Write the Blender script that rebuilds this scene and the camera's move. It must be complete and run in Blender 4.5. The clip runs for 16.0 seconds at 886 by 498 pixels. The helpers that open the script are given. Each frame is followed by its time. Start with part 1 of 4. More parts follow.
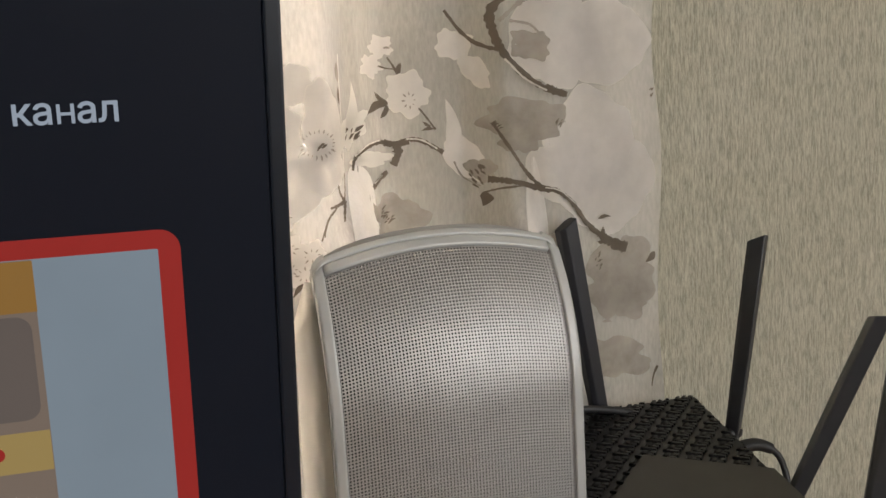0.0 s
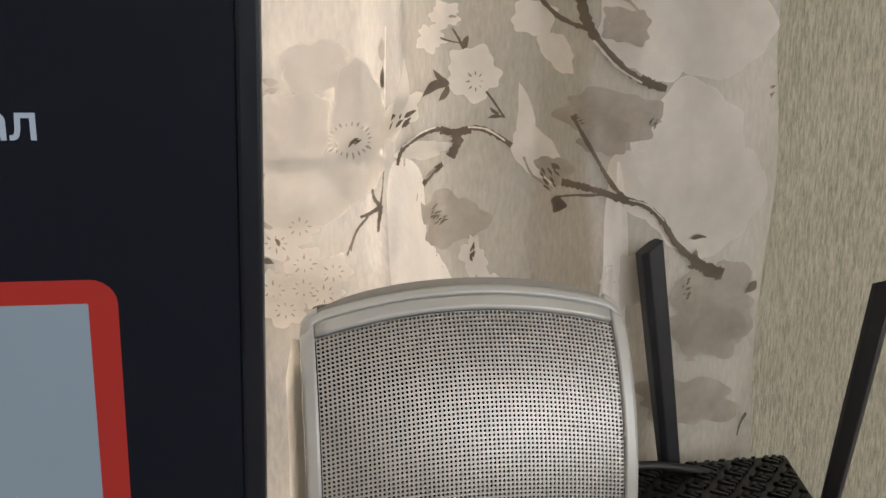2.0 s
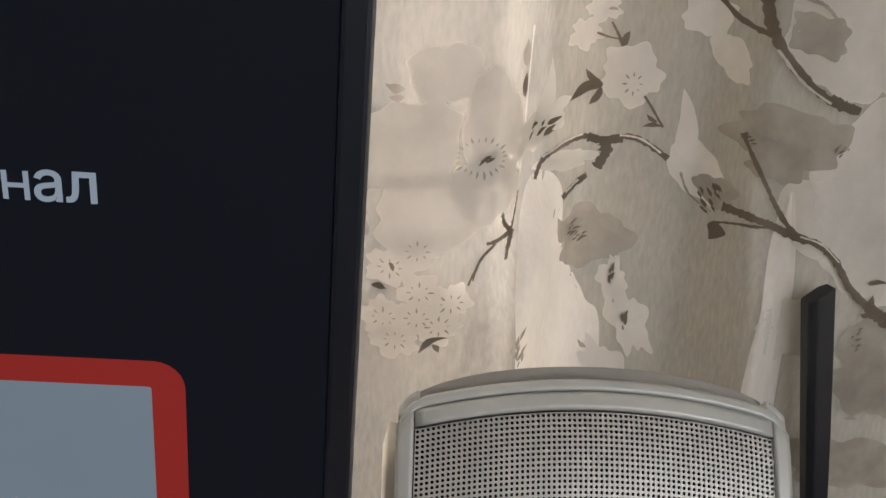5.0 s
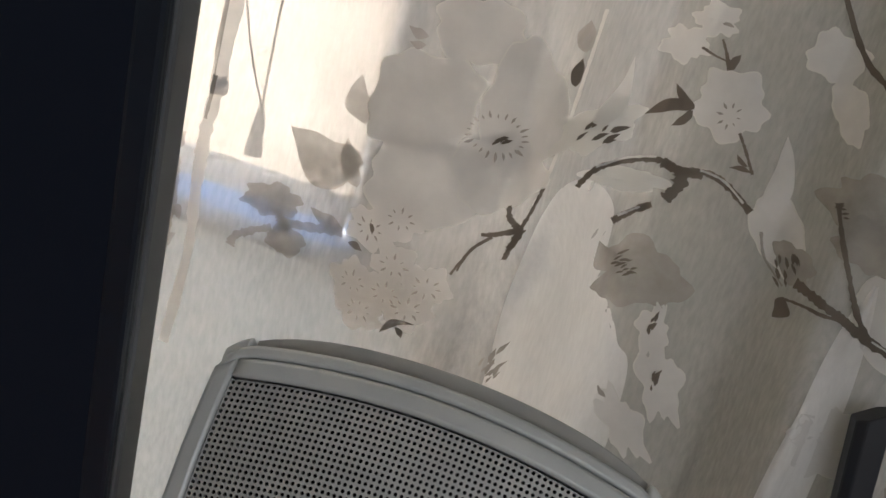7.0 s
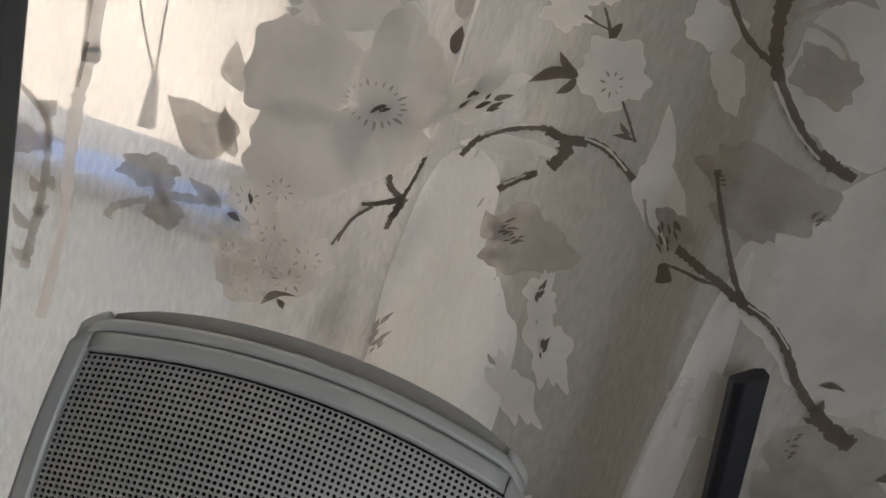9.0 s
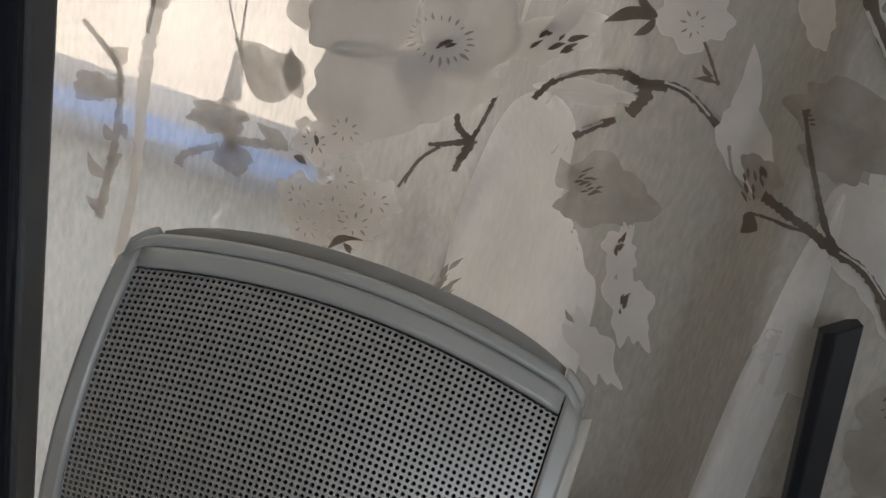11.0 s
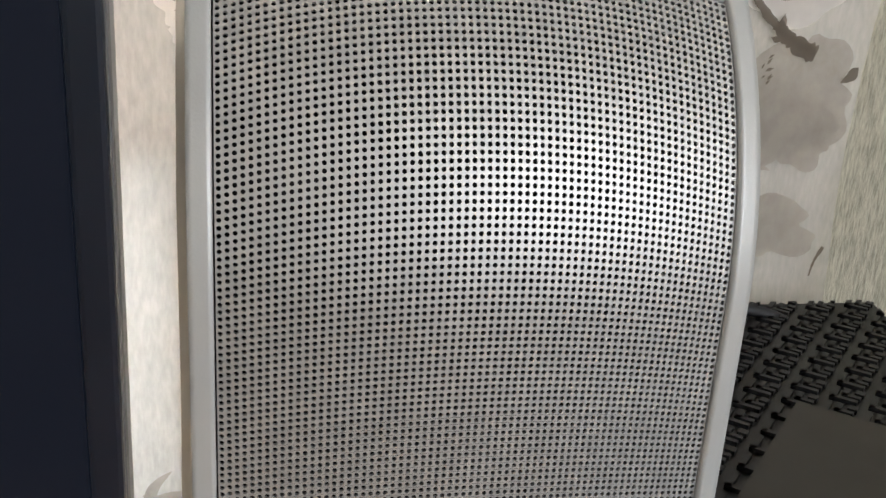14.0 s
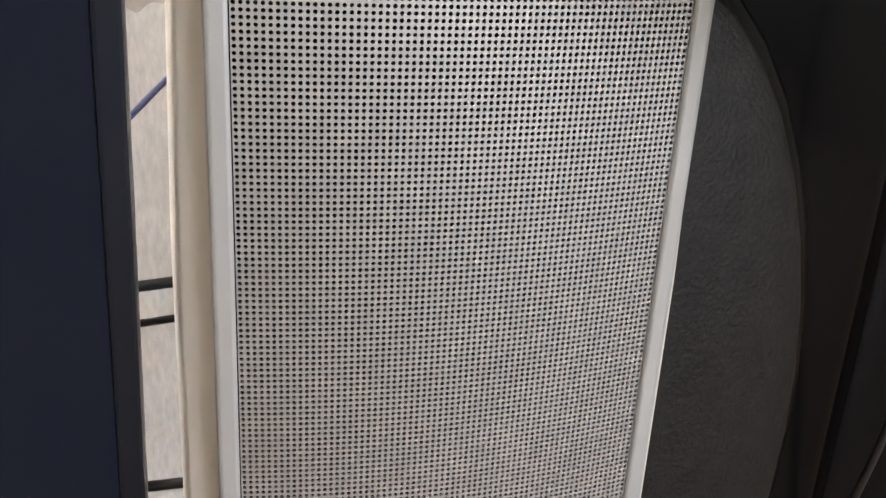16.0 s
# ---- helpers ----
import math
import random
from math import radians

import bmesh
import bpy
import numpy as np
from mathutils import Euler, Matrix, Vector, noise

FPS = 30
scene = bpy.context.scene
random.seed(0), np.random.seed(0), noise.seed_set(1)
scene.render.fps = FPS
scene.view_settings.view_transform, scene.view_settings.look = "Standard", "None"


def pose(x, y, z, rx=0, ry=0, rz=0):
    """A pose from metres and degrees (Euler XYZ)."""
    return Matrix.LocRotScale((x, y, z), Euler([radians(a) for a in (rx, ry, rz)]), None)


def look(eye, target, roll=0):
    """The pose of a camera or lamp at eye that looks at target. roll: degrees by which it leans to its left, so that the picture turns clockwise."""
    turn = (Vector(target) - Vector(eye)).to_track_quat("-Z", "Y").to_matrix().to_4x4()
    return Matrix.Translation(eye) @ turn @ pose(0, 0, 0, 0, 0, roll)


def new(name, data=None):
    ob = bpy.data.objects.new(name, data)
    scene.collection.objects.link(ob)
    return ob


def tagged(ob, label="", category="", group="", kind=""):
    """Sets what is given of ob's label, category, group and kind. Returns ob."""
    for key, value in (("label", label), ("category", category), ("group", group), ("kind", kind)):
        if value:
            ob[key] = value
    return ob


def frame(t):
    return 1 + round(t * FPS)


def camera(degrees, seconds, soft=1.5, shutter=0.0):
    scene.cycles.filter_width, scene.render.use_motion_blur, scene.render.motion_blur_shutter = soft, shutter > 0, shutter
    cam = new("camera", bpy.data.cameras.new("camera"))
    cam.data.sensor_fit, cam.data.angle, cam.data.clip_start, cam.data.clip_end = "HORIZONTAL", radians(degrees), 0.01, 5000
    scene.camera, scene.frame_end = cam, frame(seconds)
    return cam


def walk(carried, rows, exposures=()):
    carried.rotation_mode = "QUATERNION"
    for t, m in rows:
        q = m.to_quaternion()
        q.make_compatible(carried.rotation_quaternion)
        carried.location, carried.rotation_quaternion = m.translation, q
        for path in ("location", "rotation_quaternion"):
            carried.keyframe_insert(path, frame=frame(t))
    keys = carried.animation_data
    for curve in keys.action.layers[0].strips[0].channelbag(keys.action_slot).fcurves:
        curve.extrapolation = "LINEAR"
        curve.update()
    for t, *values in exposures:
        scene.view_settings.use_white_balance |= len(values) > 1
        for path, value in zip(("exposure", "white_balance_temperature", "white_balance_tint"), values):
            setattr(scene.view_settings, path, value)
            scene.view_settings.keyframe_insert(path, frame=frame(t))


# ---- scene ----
# Close shot of a desk corner: a screen, a loudspeaker, a router and a printed voile curtain before a window.
cam = camera(46.0, 16.0, soft=1.5)
PATH = [
    (0, (-0.132, -0.418, 0.446), (0.442, 1.468, 0.104), -3.2),
    (0.5, (-0.094, -0.361, 0.451), (0.439, 1.511, -0.008), -2.3),
    (1, (-0.08, -0.331, 0.465), (0.388, 1.555, -0.008), -1.4),
    (1.5, (-0.08, -0.317, 0.474), (0.334, 1.579, -0.01), -0.3),
    (2, (-0.075, -0.316, 0.475), (0.299, 1.588, -0.009), 0.5),
    (2.5, (-0.071, -0.315, 0.475), (0.259, 1.599, 0.0), 0.7),
    (3, (-0.075, -0.314, 0.475), (0.257, 1.601, 0.006), 1.0),
    (3.5, (-0.078, -0.307, 0.474), (0.265, 1.606, 0.001), 1.0),
    (4, (-0.076, -0.292, 0.485), (0.256, 1.625, 0.019), 1.2),
    (4.5, (-0.079, -0.267, 0.499), (0.23, 1.637, -0.033), 1.8),
    (4.7, (-0.075, -0.257, 0.502), (0.155, 1.635, -0.104), 1.9),
    (6.8, (0.019, -0.215, 0.511), (-0.325, 1.612, -0.226), 14.3),
    (7, (0.026, -0.198, 0.487), (-0.284, 1.665, -0.17), 15.8),
    (7.5, (0.039, -0.202, 0.502), (-0.075, 1.678, -0.171), 18.7),
    (8, (0.043, -0.197, 0.486), (-0.039, 1.721, -0.073), 15.6),
    (8.5, (0.042, -0.194, 0.482), (-0.088, 1.712, -0.107), 15.7),
    (9, (0.04, -0.193, 0.489), (-0.113, 1.687, -0.176), 16.7),
    (9.5, (0.051, -0.184, 0.478), (-0.154, 1.698, -0.168), 15.1),
    (10, (0.048, -0.19, 0.486), (-0.165, 1.664, -0.232), 16.4),
    (10.2, (0.057, -0.199, 0.481), (-0.216, 1.655, -0.218), 16.6),
    (12.3, (0.038, -0.16, 0.457), (-0.307, 1.664, -0.288), 13.8),
    (12.5, (0.026, -0.168, 0.44), (-0.248, 1.671, -0.298), 12.4),
    (13, (-0.016, -0.174, 0.423), (-0.119, 1.692, -0.29), 6.9),
    (13.5, (-0.026, -0.175, 0.403), (0.121, 1.709, -0.253), 3.4),
    (14, (-0.049, -0.187, 0.383), (0.344, 1.651, -0.303), 3.7),
    (14.5, (-0.056, -0.202, 0.341), (0.361, 1.617, -0.379), 2.8),
    (15, (-0.06, -0.2, 0.291), (0.409, 1.583, -0.483), 0.8),
    (15.5, (-0.07, -0.213, 0.244), (0.428, 1.567, -0.521), 2.6),
    (16, (-0.07, -0.218, 0.208), (0.463, 1.547, -0.565), 3.3),
]
EXPOSURES = [(0, 0.48, 6500, 10), (4.0, 0.42, 6350, 10), (4.7, 0.30, 6300, 10), (6.8, -0.28, 5850, 8), (7.5, -0.50, 5850, 8), (10.2, -0.62, 5800, 8),
             (12.3, -0.60, 5850, 8), (12.8, -0.50, 5850, 8), (13.0, 0.0, 5850, 9), (13.2, 0.35, 5800, 8), (13.6, 0.6, 5850, 8), (14.0, 0.9, 6000, 9), (14.5, 1.1, 6000, 10), (15.4, 1.3, 6000, 11), (16, 1.3, 5950, 11)]
walk(cam, [(t, look(eye, target, roll)) for t, eye, target, roll in PATH], EXPOSURES)

# ---- world and light ----
world = bpy.data.worlds.new("world")
scene.world = world
world.use_nodes = True
wn, wl = world.node_tree.nodes, world.node_tree.links
sky = wn.new("ShaderNodeTexSky")
sky.sky_type, sky.sun_disc = "NISHITA", False
sky.sun_elevation, sky.sun_rotation = radians(38), radians(200)
wl.new(sky.outputs["Color"], wn["Background"].inputs["Color"])
wn["Background"].inputs["Strength"].default_value = 0.10


def area_lamp(name, m, sx, sy, watts, colour):
    data = bpy.data.lights.new(name, "AREA")
    data.shape, data.size, data.size_y, data.energy, data.color = "RECTANGLE", sx, sy, watts, colour
    ob = new(name, data)
    ob.matrix_world = m
    return ob


# daylight in the opening of the window behind the blind, and in the room's second window
area_lamp("window_daylight", look((-0.62, 0.85, 0.60), (-0.62, 0.0, 0.55)), 1.5, 2.0, 190, (1.0, 0.98, 0.96))
area_lamp("room_window_daylight", look((1.3, -2.6, 0.85), (0.0, 0.0, 0.35)), 1.7, 1.4, 31, (1.0, 0.985, 0.97))


# ---- materials ----
def material(name):
    m = bpy.data.materials.new(name)
    m.use_nodes = True
    n = m.node_tree.nodes
    return m, n, m.node_tree.links, n["Principled BSDF"]


def ramp(n, l, source, stops):
    r = n.new("ShaderNodeValToRGB")
    while len(r.color_ramp.elements) < len(stops):
        r.color_ramp.elements.new(0.5)
    for e, (p, c) in zip(r.color_ramp.elements, stops):
        e.position, e.color = p, (*c, 1)
    l.new(source, r.inputs["Fac"])
    return r


def noise_node(n, l, scale, detail=4, stretch=(1, 1, 1), rough=0.55):
    co, mp, t = n.new("ShaderNodeTexCoord"), n.new("ShaderNodeMapping"), n.new("ShaderNodeTexNoise")
    mp.inputs["Scale"].default_value = stretch
    t.inputs["Scale"].default_value, t.inputs["Detail"].default_value, t.inputs["Roughness"].default_value = scale, detail, rough
    l.new(co.outputs["Object"], mp.inputs["Vector"])
    l.new(mp.outputs["Vector"], t.inputs["Vector"])
    return t


def bump(n, l, source, p, strength, distance):
    b = n.new("ShaderNodeBump")
    b.inputs["Strength"].default_value, b.inputs["Distance"].default_value = strength, distance
    l.new(source, b.inputs["Height"])
    l.new(b.outputs["Normal"], p.inputs["Normal"])
    return b


def plain(name, colour, rough=0.5, metal=0.0, vary=0.12, scale=60, bump_size=0.0, bump_scale=900, coat=0.0):
    """Paint, plastic or metal with soft blotches and a fine relief."""
    m, n, l, p = material(name)
    t = noise_node(n, l, scale)
    lo, hi = [c * (1 - vary) for c in colour], [min(1, c * (1 + vary)) for c in colour]
    r = ramp(n, l, t.outputs["Fac"], [(0.3, lo), (0.7, hi)])
    l.new(r.outputs["Color"], p.inputs["Base Color"])
    p.inputs["Roughness"].default_value, p.inputs["Metallic"].default_value = rough, metal
    p.inputs["Coat Weight"].default_value = coat
    if bump_size:
        t2 = noise_node(n, l, bump_scale, 3)
        bump(n, l, t2.outputs["Fac"], p, 0.6, bump_size)
    return m


def wallpaper():
    m, n, l, p = material("wallpaper")
    fine = noise_node(n, l, 760, 5, (1.0, 1.0, 0.14), 0.7)
    broad = noise_node(n, l, 14, 3)
    r = ramp(n, l, fine.outputs["Fac"], [(0.34, (0.31, 0.295, 0.235)), (0.5, (0.49, 0.47, 0.375)), (0.66, (0.64, 0.62, 0.51))])
    r2 = ramp(n, l, broad.outputs["Fac"], [(0.3, (0.93, 0.93, 0.9)), (0.7, (1, 1, 1))])
    mix = n.new("ShaderNodeMix")
    mix.data_type, mix.blend_type = "RGBA", "MULTIPLY"
    mix.inputs["Factor"].default_value = 1
    l.new(r.outputs["Color"], mix.inputs["A"])
    l.new(r2.outputs["Color"], mix.inputs["B"])
    l.new(mix.outputs["Result"], p.inputs["Base Color"])
    p.inputs["Roughness"].default_value = 0.75
    bump(n, l, fine.outputs["Fac"], p, 1.0, 0.0018)
    return m


def cloth(name, colour, cover, through_light=0.5, weave=0.0, patchy=0.0):
    """Thin cloth: part open, part scattering on both sides. cover: how much of it is thread."""
    m = bpy.data.materials.new(name)
    m.use_nodes = True
    n, l = m.node_tree.nodes, m.node_tree.links
    n.remove(n["Principled BSDF"])
    d, t, tr = n.new("ShaderNodeBsdfDiffuse"), n.new("ShaderNodeBsdfTranslucent"), n.new("ShaderNodeBsdfTransparent")
    a, b = n.new("ShaderNodeMixShader"), n.new("ShaderNodeMixShader")
    v = noise_node(n, l, 22, 4)
    r = ramp(n, l, v.outputs["Fac"], [(0.3, [c * 0.9 for c in colour]), (0.7, colour)])
    l.new(r.outputs["Color"], d.inputs["Color"])
    l.new(r.outputs["Color"], t.inputs["Color"])
    a.inputs["Fac"].default_value = through_light
    l.new(d.outputs[0], a.inputs[1])
    l.new(t.outputs[0], a.inputs[2])
    b.inputs["Fac"].default_value = cover
    l.new(tr.outputs[0], b.inputs[1])
    l.new(a.outputs[0], b.inputs[2])
    l.new(b.outputs[0], n["Material Output"].inputs["Surface"])
    if patchy or weave:
        w = noise_node(n, l, 55 if patchy else 500, 5, (1, 1, 1) if patchy else (1, 1, 0.3))
        q = n.new("ShaderNodeMapRange")
        q.inputs["From Min"].default_value, q.inputs["From Max"].default_value = 0.3, 0.7
        q.inputs["To Min"].default_value = max(0, cover - (patchy or weave))
        q.inputs["To Max"].default_value = min(1, cover + (patchy or weave))
        l.new(w.outputs["Fac"], q.inputs["Value"])
        l.new(q.outputs["Result"], b.inputs["Fac"])
    return m


M_WALLPAPER = wallpaper()
M_WALL = plain("painted_wall", (0.62, 0.58, 0.5), 0.8, 0, 0.05, 8)
M_CEILING = plain("ceiling_paint", (0.8, 0.79, 0.76), 0.9, 0, 0.03, 6)
M_FLOOR = plain("floor_wood", (0.25, 0.16, 0.09), 0.5, 0, 0.25, 12)
M_TABLE = plain("table_laminate", (0.36, 0.22, 0.13), 0.45, 0, 0.2, 30, 0.0003, 200)
M_CORD = plain("blind_cord", (0.72, 0.69, 0.64), 0.7, 0, 0.05, 60)
M_PVC = plain("window_plastic", (0.72, 0.74, 0.76), 0.35, 0, 0.02, 20)
M_PLASTER = plain("reveal_plaster", (0.66, 0.67, 0.68), 0.8, 0, 0.04, 25)
M_BLIND = cloth("blind_cloth", (0.62, 0.56, 0.49), 0.97, 0.62)
# translucent, so rail and cord weight glow like lit plastic; blue is the rail's shade
M_RAIL = cloth("rail_plastic", (0.90, 0.91, 0.92), 1.0, 0.6)
M_RAIL_SHADE = cloth("rail_shade", (0.48, 0.58, 0.74), 1.0, 0.5)
# white panel given translucency so that it shines with the window lamp
M_PANEL_GLOW = cloth("panel_glow", (0.70, 0.70, 0.68), 1.0, 0.24)
M_FOLD = cloth("folded_voile", (0.95, 0.93, 0.915), 0.92, 0.58, weave=0.04)
M_VOILE = cloth("curtain_voile", (0.91, 0.885, 0.86), 0.50, 0.5, weave=0.06)
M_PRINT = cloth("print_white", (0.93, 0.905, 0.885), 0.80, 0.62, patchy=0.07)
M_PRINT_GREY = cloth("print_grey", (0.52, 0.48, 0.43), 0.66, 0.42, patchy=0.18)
M_PRINT_EDGE = cloth("print_edge", (0.90, 0.88, 0.84), 0.85, 0.5)
M_BRANCH = cloth("print_branch", (0.16, 0.132, 0.105), 0.88, 0.18, patchy=0.12)
M_SILVER = plain("silver_paint", (0.47, 0.48, 0.475), 0.42, 0.25, 0.05, 40, 0.00008, 1500)
# the backlit cap's shade is put into this darker grey
M_CAP = plain("cap_shaded", (0.30, 0.295, 0.285), 0.55, 0.1, 0.05, 40, 0.00008, 1500)
M_IVORY = plain("ivory_plastic", (0.72, 0.69, 0.63), 0.42, 0, 0.04, 30, 0.00006, 1200)
M_GRILLE = plain("grille_metal", (0.47, 0.465, 0.455), 0.48, 0.65, 0.06, 90)
M_DARK = plain("speaker_inside", (0.012, 0.012, 0.013), 0.9, 0, 0.1, 60)
M_SEAM = plain("seam_grey", (0.10, 0.10, 0.115), 0.6, 0, 0.1, 60)
M_TV = plain("bezel_black", (0.005, 0.010, 0.020), 0.36, 0, 0.15, 25, 0.00003, 1500)
M_TVSIDE = plain("bezel_edge", (0.12, 0.125, 0.135), 0.35, 0.3, 0.1, 25)
M_ROUTER = plain("router_plastic", (0.010, 0.010, 0.011), 0.42, 0, 0.2, 40, 0.00006, 2500)
M_PLATE = plain("router_plate", (0.030, 0.027, 0.023), 0.5, 0, 0.15, 40, 0.00004, 3000)
M_ANTENNA = plain("antenna_plastic", (0.014, 0.015, 0.020), 0.4, 0, 0.2, 30, 0.00005, 2500)
M_GRAIN = plain("grained_plastic", (0.010, 0.009, 0.0082), 0.6, 0, 0.35, 90, 0.0015, 420)
M_GLOSSY = plain("glossy_black", (0.003, 0.003, 0.0035), 0.16, 0, 0.1, 20)
for m_black, gloss in ((M_GRAIN, 0.3), (M_GLOSSY, 0.12)):
    m_black.node_tree.nodes["Principled BSDF"].inputs["Specular IOR Level"].default_value = gloss
M_CABLE = plain("cable_rubber", (0.015, 0.015, 0.017), 0.5, 0, 0.1, 60)
M_WIRE = plain("blue_wire", (0.16, 0.19, 0.42), 0.5, 0, 0.1, 60)
M_INK = plain("logo_print", (0.72, 0.70, 0.64), 0.5, 0, 0.03, 60)


def glow(name, colour, strength=1.0):
    """A lit patch of the screen, with the faint unevenness of its backlight."""
    m, n, l, p = material(name)
    t = noise_node(n, l, 18, 3)
    r = ramp(n, l, t.outputs["Fac"], [(0.3, [c * 0.93 for c in colour]), (0.7, colour)])
    p.inputs["Base Color"].default_value = (0.003, 0.0035, 0.005, 1)
    p.inputs["Roughness"].default_value = 0.45
    p.inputs["Specular IOR Level"].default_value = 0.12
    l.new(r.outputs["Color"], p.inputs["Emission Color"])
    p.inputs["Emission Strength"].default_value = strength
    return m


M_SCREEN = glow("screen_dark", (0.0031, 0.0040, 0.0068))
M_RED = glow("screen_red", (0.195, 0.015, 0.012))
M_BLUEGREY = glow("screen_blue_grey", (0.130, 0.160, 0.188))
M_TEXT = glow("screen_text", (0.20, 0.232, 0.275))
M_TAN = glow("screen_tan", (0.12, 0.092, 0.073))
M_TAN2 = glow("screen_ochre", (0.17, 0.09, 0.023))
M_TAN3 = glow("screen_dull_brown", (0.08, 0.065, 0.057))
M_TAN4 = glow("screen_yellow", (0.21, 0.15, 0.055))


# ---- mesh helpers ----
def mesh_object(name, bm, mat, parent=None, smooth=False):
    me = bpy.data.meshes.new(name)
    bm.normal_update()
    bm.to_mesh(me)
    bm.free()
    me.materials.append(mat)
    if smooth:
        me.polygons.foreach_set("use_smooth", [True] * len(me.polygons))
    ob = new(name, me)
    ob.parent = parent
    return ob


def part(name, bm, mat, parent, label="", smooth=False):
    return tagged(mesh_object(name, bm, mat, parent, smooth), label)


def box(lo, hi, bevel=0.0, segments=2):
    bm = bmesh.new()
    bmesh.ops.create_cube(bm, size=1)
    for v in bm.verts:
        v.co = Vector([lo[i] + (v.co[i] + 0.5) * (hi[i] - lo[i]) for i in range(3)])
    if bevel:
        bmesh.ops.bevel(bm, geom=bm.edges[:], offset=bevel, segments=segments, profile=0.6, affect="EDGES")
    return bm


def structure(name, bm, mat, label=""):
    return tagged(mesh_object(name, bm, mat), label, "", "", "structure")


def tube(points, radius, sides=10, taper=None):
    """A round bar along a smooth line through the points."""
    pts = smooth_line([Vector(p) for p in points], 8)
    bm = bmesh.new()
    rings = []
    for i, p in enumerate(pts):
        d = (pts[min(i + 1, len(pts) - 1)] - pts[max(i - 1, 0)]).normalized()
        q = d.to_track_quat("Z", "Y")
        r = radius if taper is None else radius + (taper - radius) * i / (len(pts) - 1)
        rings.append([bm.verts.new(p + q @ Vector((r * math.cos(a), r * math.sin(a), 0))) for a in np.linspace(0, 2 * math.pi, sides, False)])
    for a, b in zip(rings, rings[1:]):
        for k in range(sides):
            bm.faces.new((a[k], a[(k + 1) % sides], b[(k + 1) % sides], b[k]))
    bm.faces.new(rings[0][::-1])
    bm.faces.new(rings[-1])
    return bm


def smooth_line(pts, n=6):
    """Catmull-Rom through the points."""
    out = []
    for i in range(len(pts) - 1):
        a, b, c, d = pts[max(i - 1, 0)], pts[i], pts[i + 1], pts[min(i + 2, len(pts) - 1)]
        for k in range(n):
            t = k / n
            out.append(0.5 * ((2 * b) + (c - a) * t + (2 * a - 5 * b + 4 * c - d) * t * t + (3 * b - a - 3 * c + d) * t ** 3))
    return out + [pts[-1]]


def plan(x, knots):
    """A smooth curve y(x) through knots."""
    if x <= knots[0][0]:
        return knots[0][1]
    for (a, ya), (b, yb) in zip(knots, knots[1:]):
        if x <= b:
            t = (x - a) / (b - a)
            return ya + (yb - ya) * t * t * (3 - 2 * t)
    return knots[-1][1]


def empty(name, label, category, group="", at=(0, 0, 0)):
    ob = new(name)
    ob.location = at
    return tagged(ob, label, category, group)


# ---- room ----
WALL_Y, REVEAL_X, SILL_Z, TABLE_Z = 0.285, 0.020, 0.195, -0.14
structure("wall_north", box((REVEAL_X, WALL_Y, -0.9), (2.2, WALL_Y + 0.44, 1.7)), M_WALLPAPER, "beige ribbed wallpaper wall beside the window")
structure("wall_north_below", box((-1.3, WALL_Y, -0.9), (REVEAL_X, WALL_Y + 0.44, -0.35)), M_WALLPAPER, "wall under the balcony window")
structure("wall_north_above", box((-1.3, WALL_Y, 1.5), (REVEAL_X, WALL_Y + 0.44, 1.7)), M_WALLPAPER, "wall over the window")
structure("wall_north_left", box((-2.2, WALL_Y, -0.9), (-1.3, WALL_Y + 0.44, 1.7)), M_WALLPAPER, "wall on the far side of the window")
structure("wall_south", box((-2.2, -3.3, -0.9), (2.2, -3.1, 1.7)), M_WALL, "plain wall behind the camera")
structure("wall_west", box((-2.4, -3.3, -0.9), (-2.2, 0.72, 1.7)), M_WALL, "plain side wall")
structure("wall_east", box((2.2, -3.3, -0.9), (2.4, 0.72, 1.7)), M_WALL, "plain side wall")
structure("floor", box((-2.4, -3.3, -1.0), (2.4, 0.72, -0.9)), M_FLOOR, "brown wooden floor")
structure("ceiling", box((-2.4, -3.3, 1.7), (2.4, 0.9, 1.8)), M_CEILING, "white ceiling")
structure("window_sill", box((-1.3, 0.30, -0.35), (REVEAL_X, 0.5, -0.32), 0.008, 3), M_PVC, "white plastic threshold under the balcony window")

# window: frame, sash, glass
window = tagged(new("window_1"), "white plastic window behind a lowered roller blind", "", "", "structure")
FY = 0.5
part("reveal", box((REVEAL_X - 0.012, WALL_Y + 0.004, -0.32), (REVEAL_X - 0.002, FY + 0.1, 1.5)), M_PLASTER, window)
# lets daylight through to brighten the gap beside the loudspeaker
part("lower_panel", box((-1.3, FY + 0.012, -0.32), (-0.09, FY + 0.030, SILL_Z)), M_PANEL_GLOW, window, "white lower panel, made translucent to look brightly lit")
part("window_frame", box((-0.09, FY, -0.32), (REVEAL_X - 0.012, FY + 0.07, 1.5), 0.004), M_PVC, window)
part("window_frame", box((-1.3, FY, SILL_Z), (-0.09, FY + 0.07, SILL_Z + 0.032), 0.004), M_PVC, window)
part("sash", box((-0.165, FY - 0.006, SILL_Z + 0.0335), (-0.085, FY + 0.05, 1.5), 0.006), M_PVC, window)

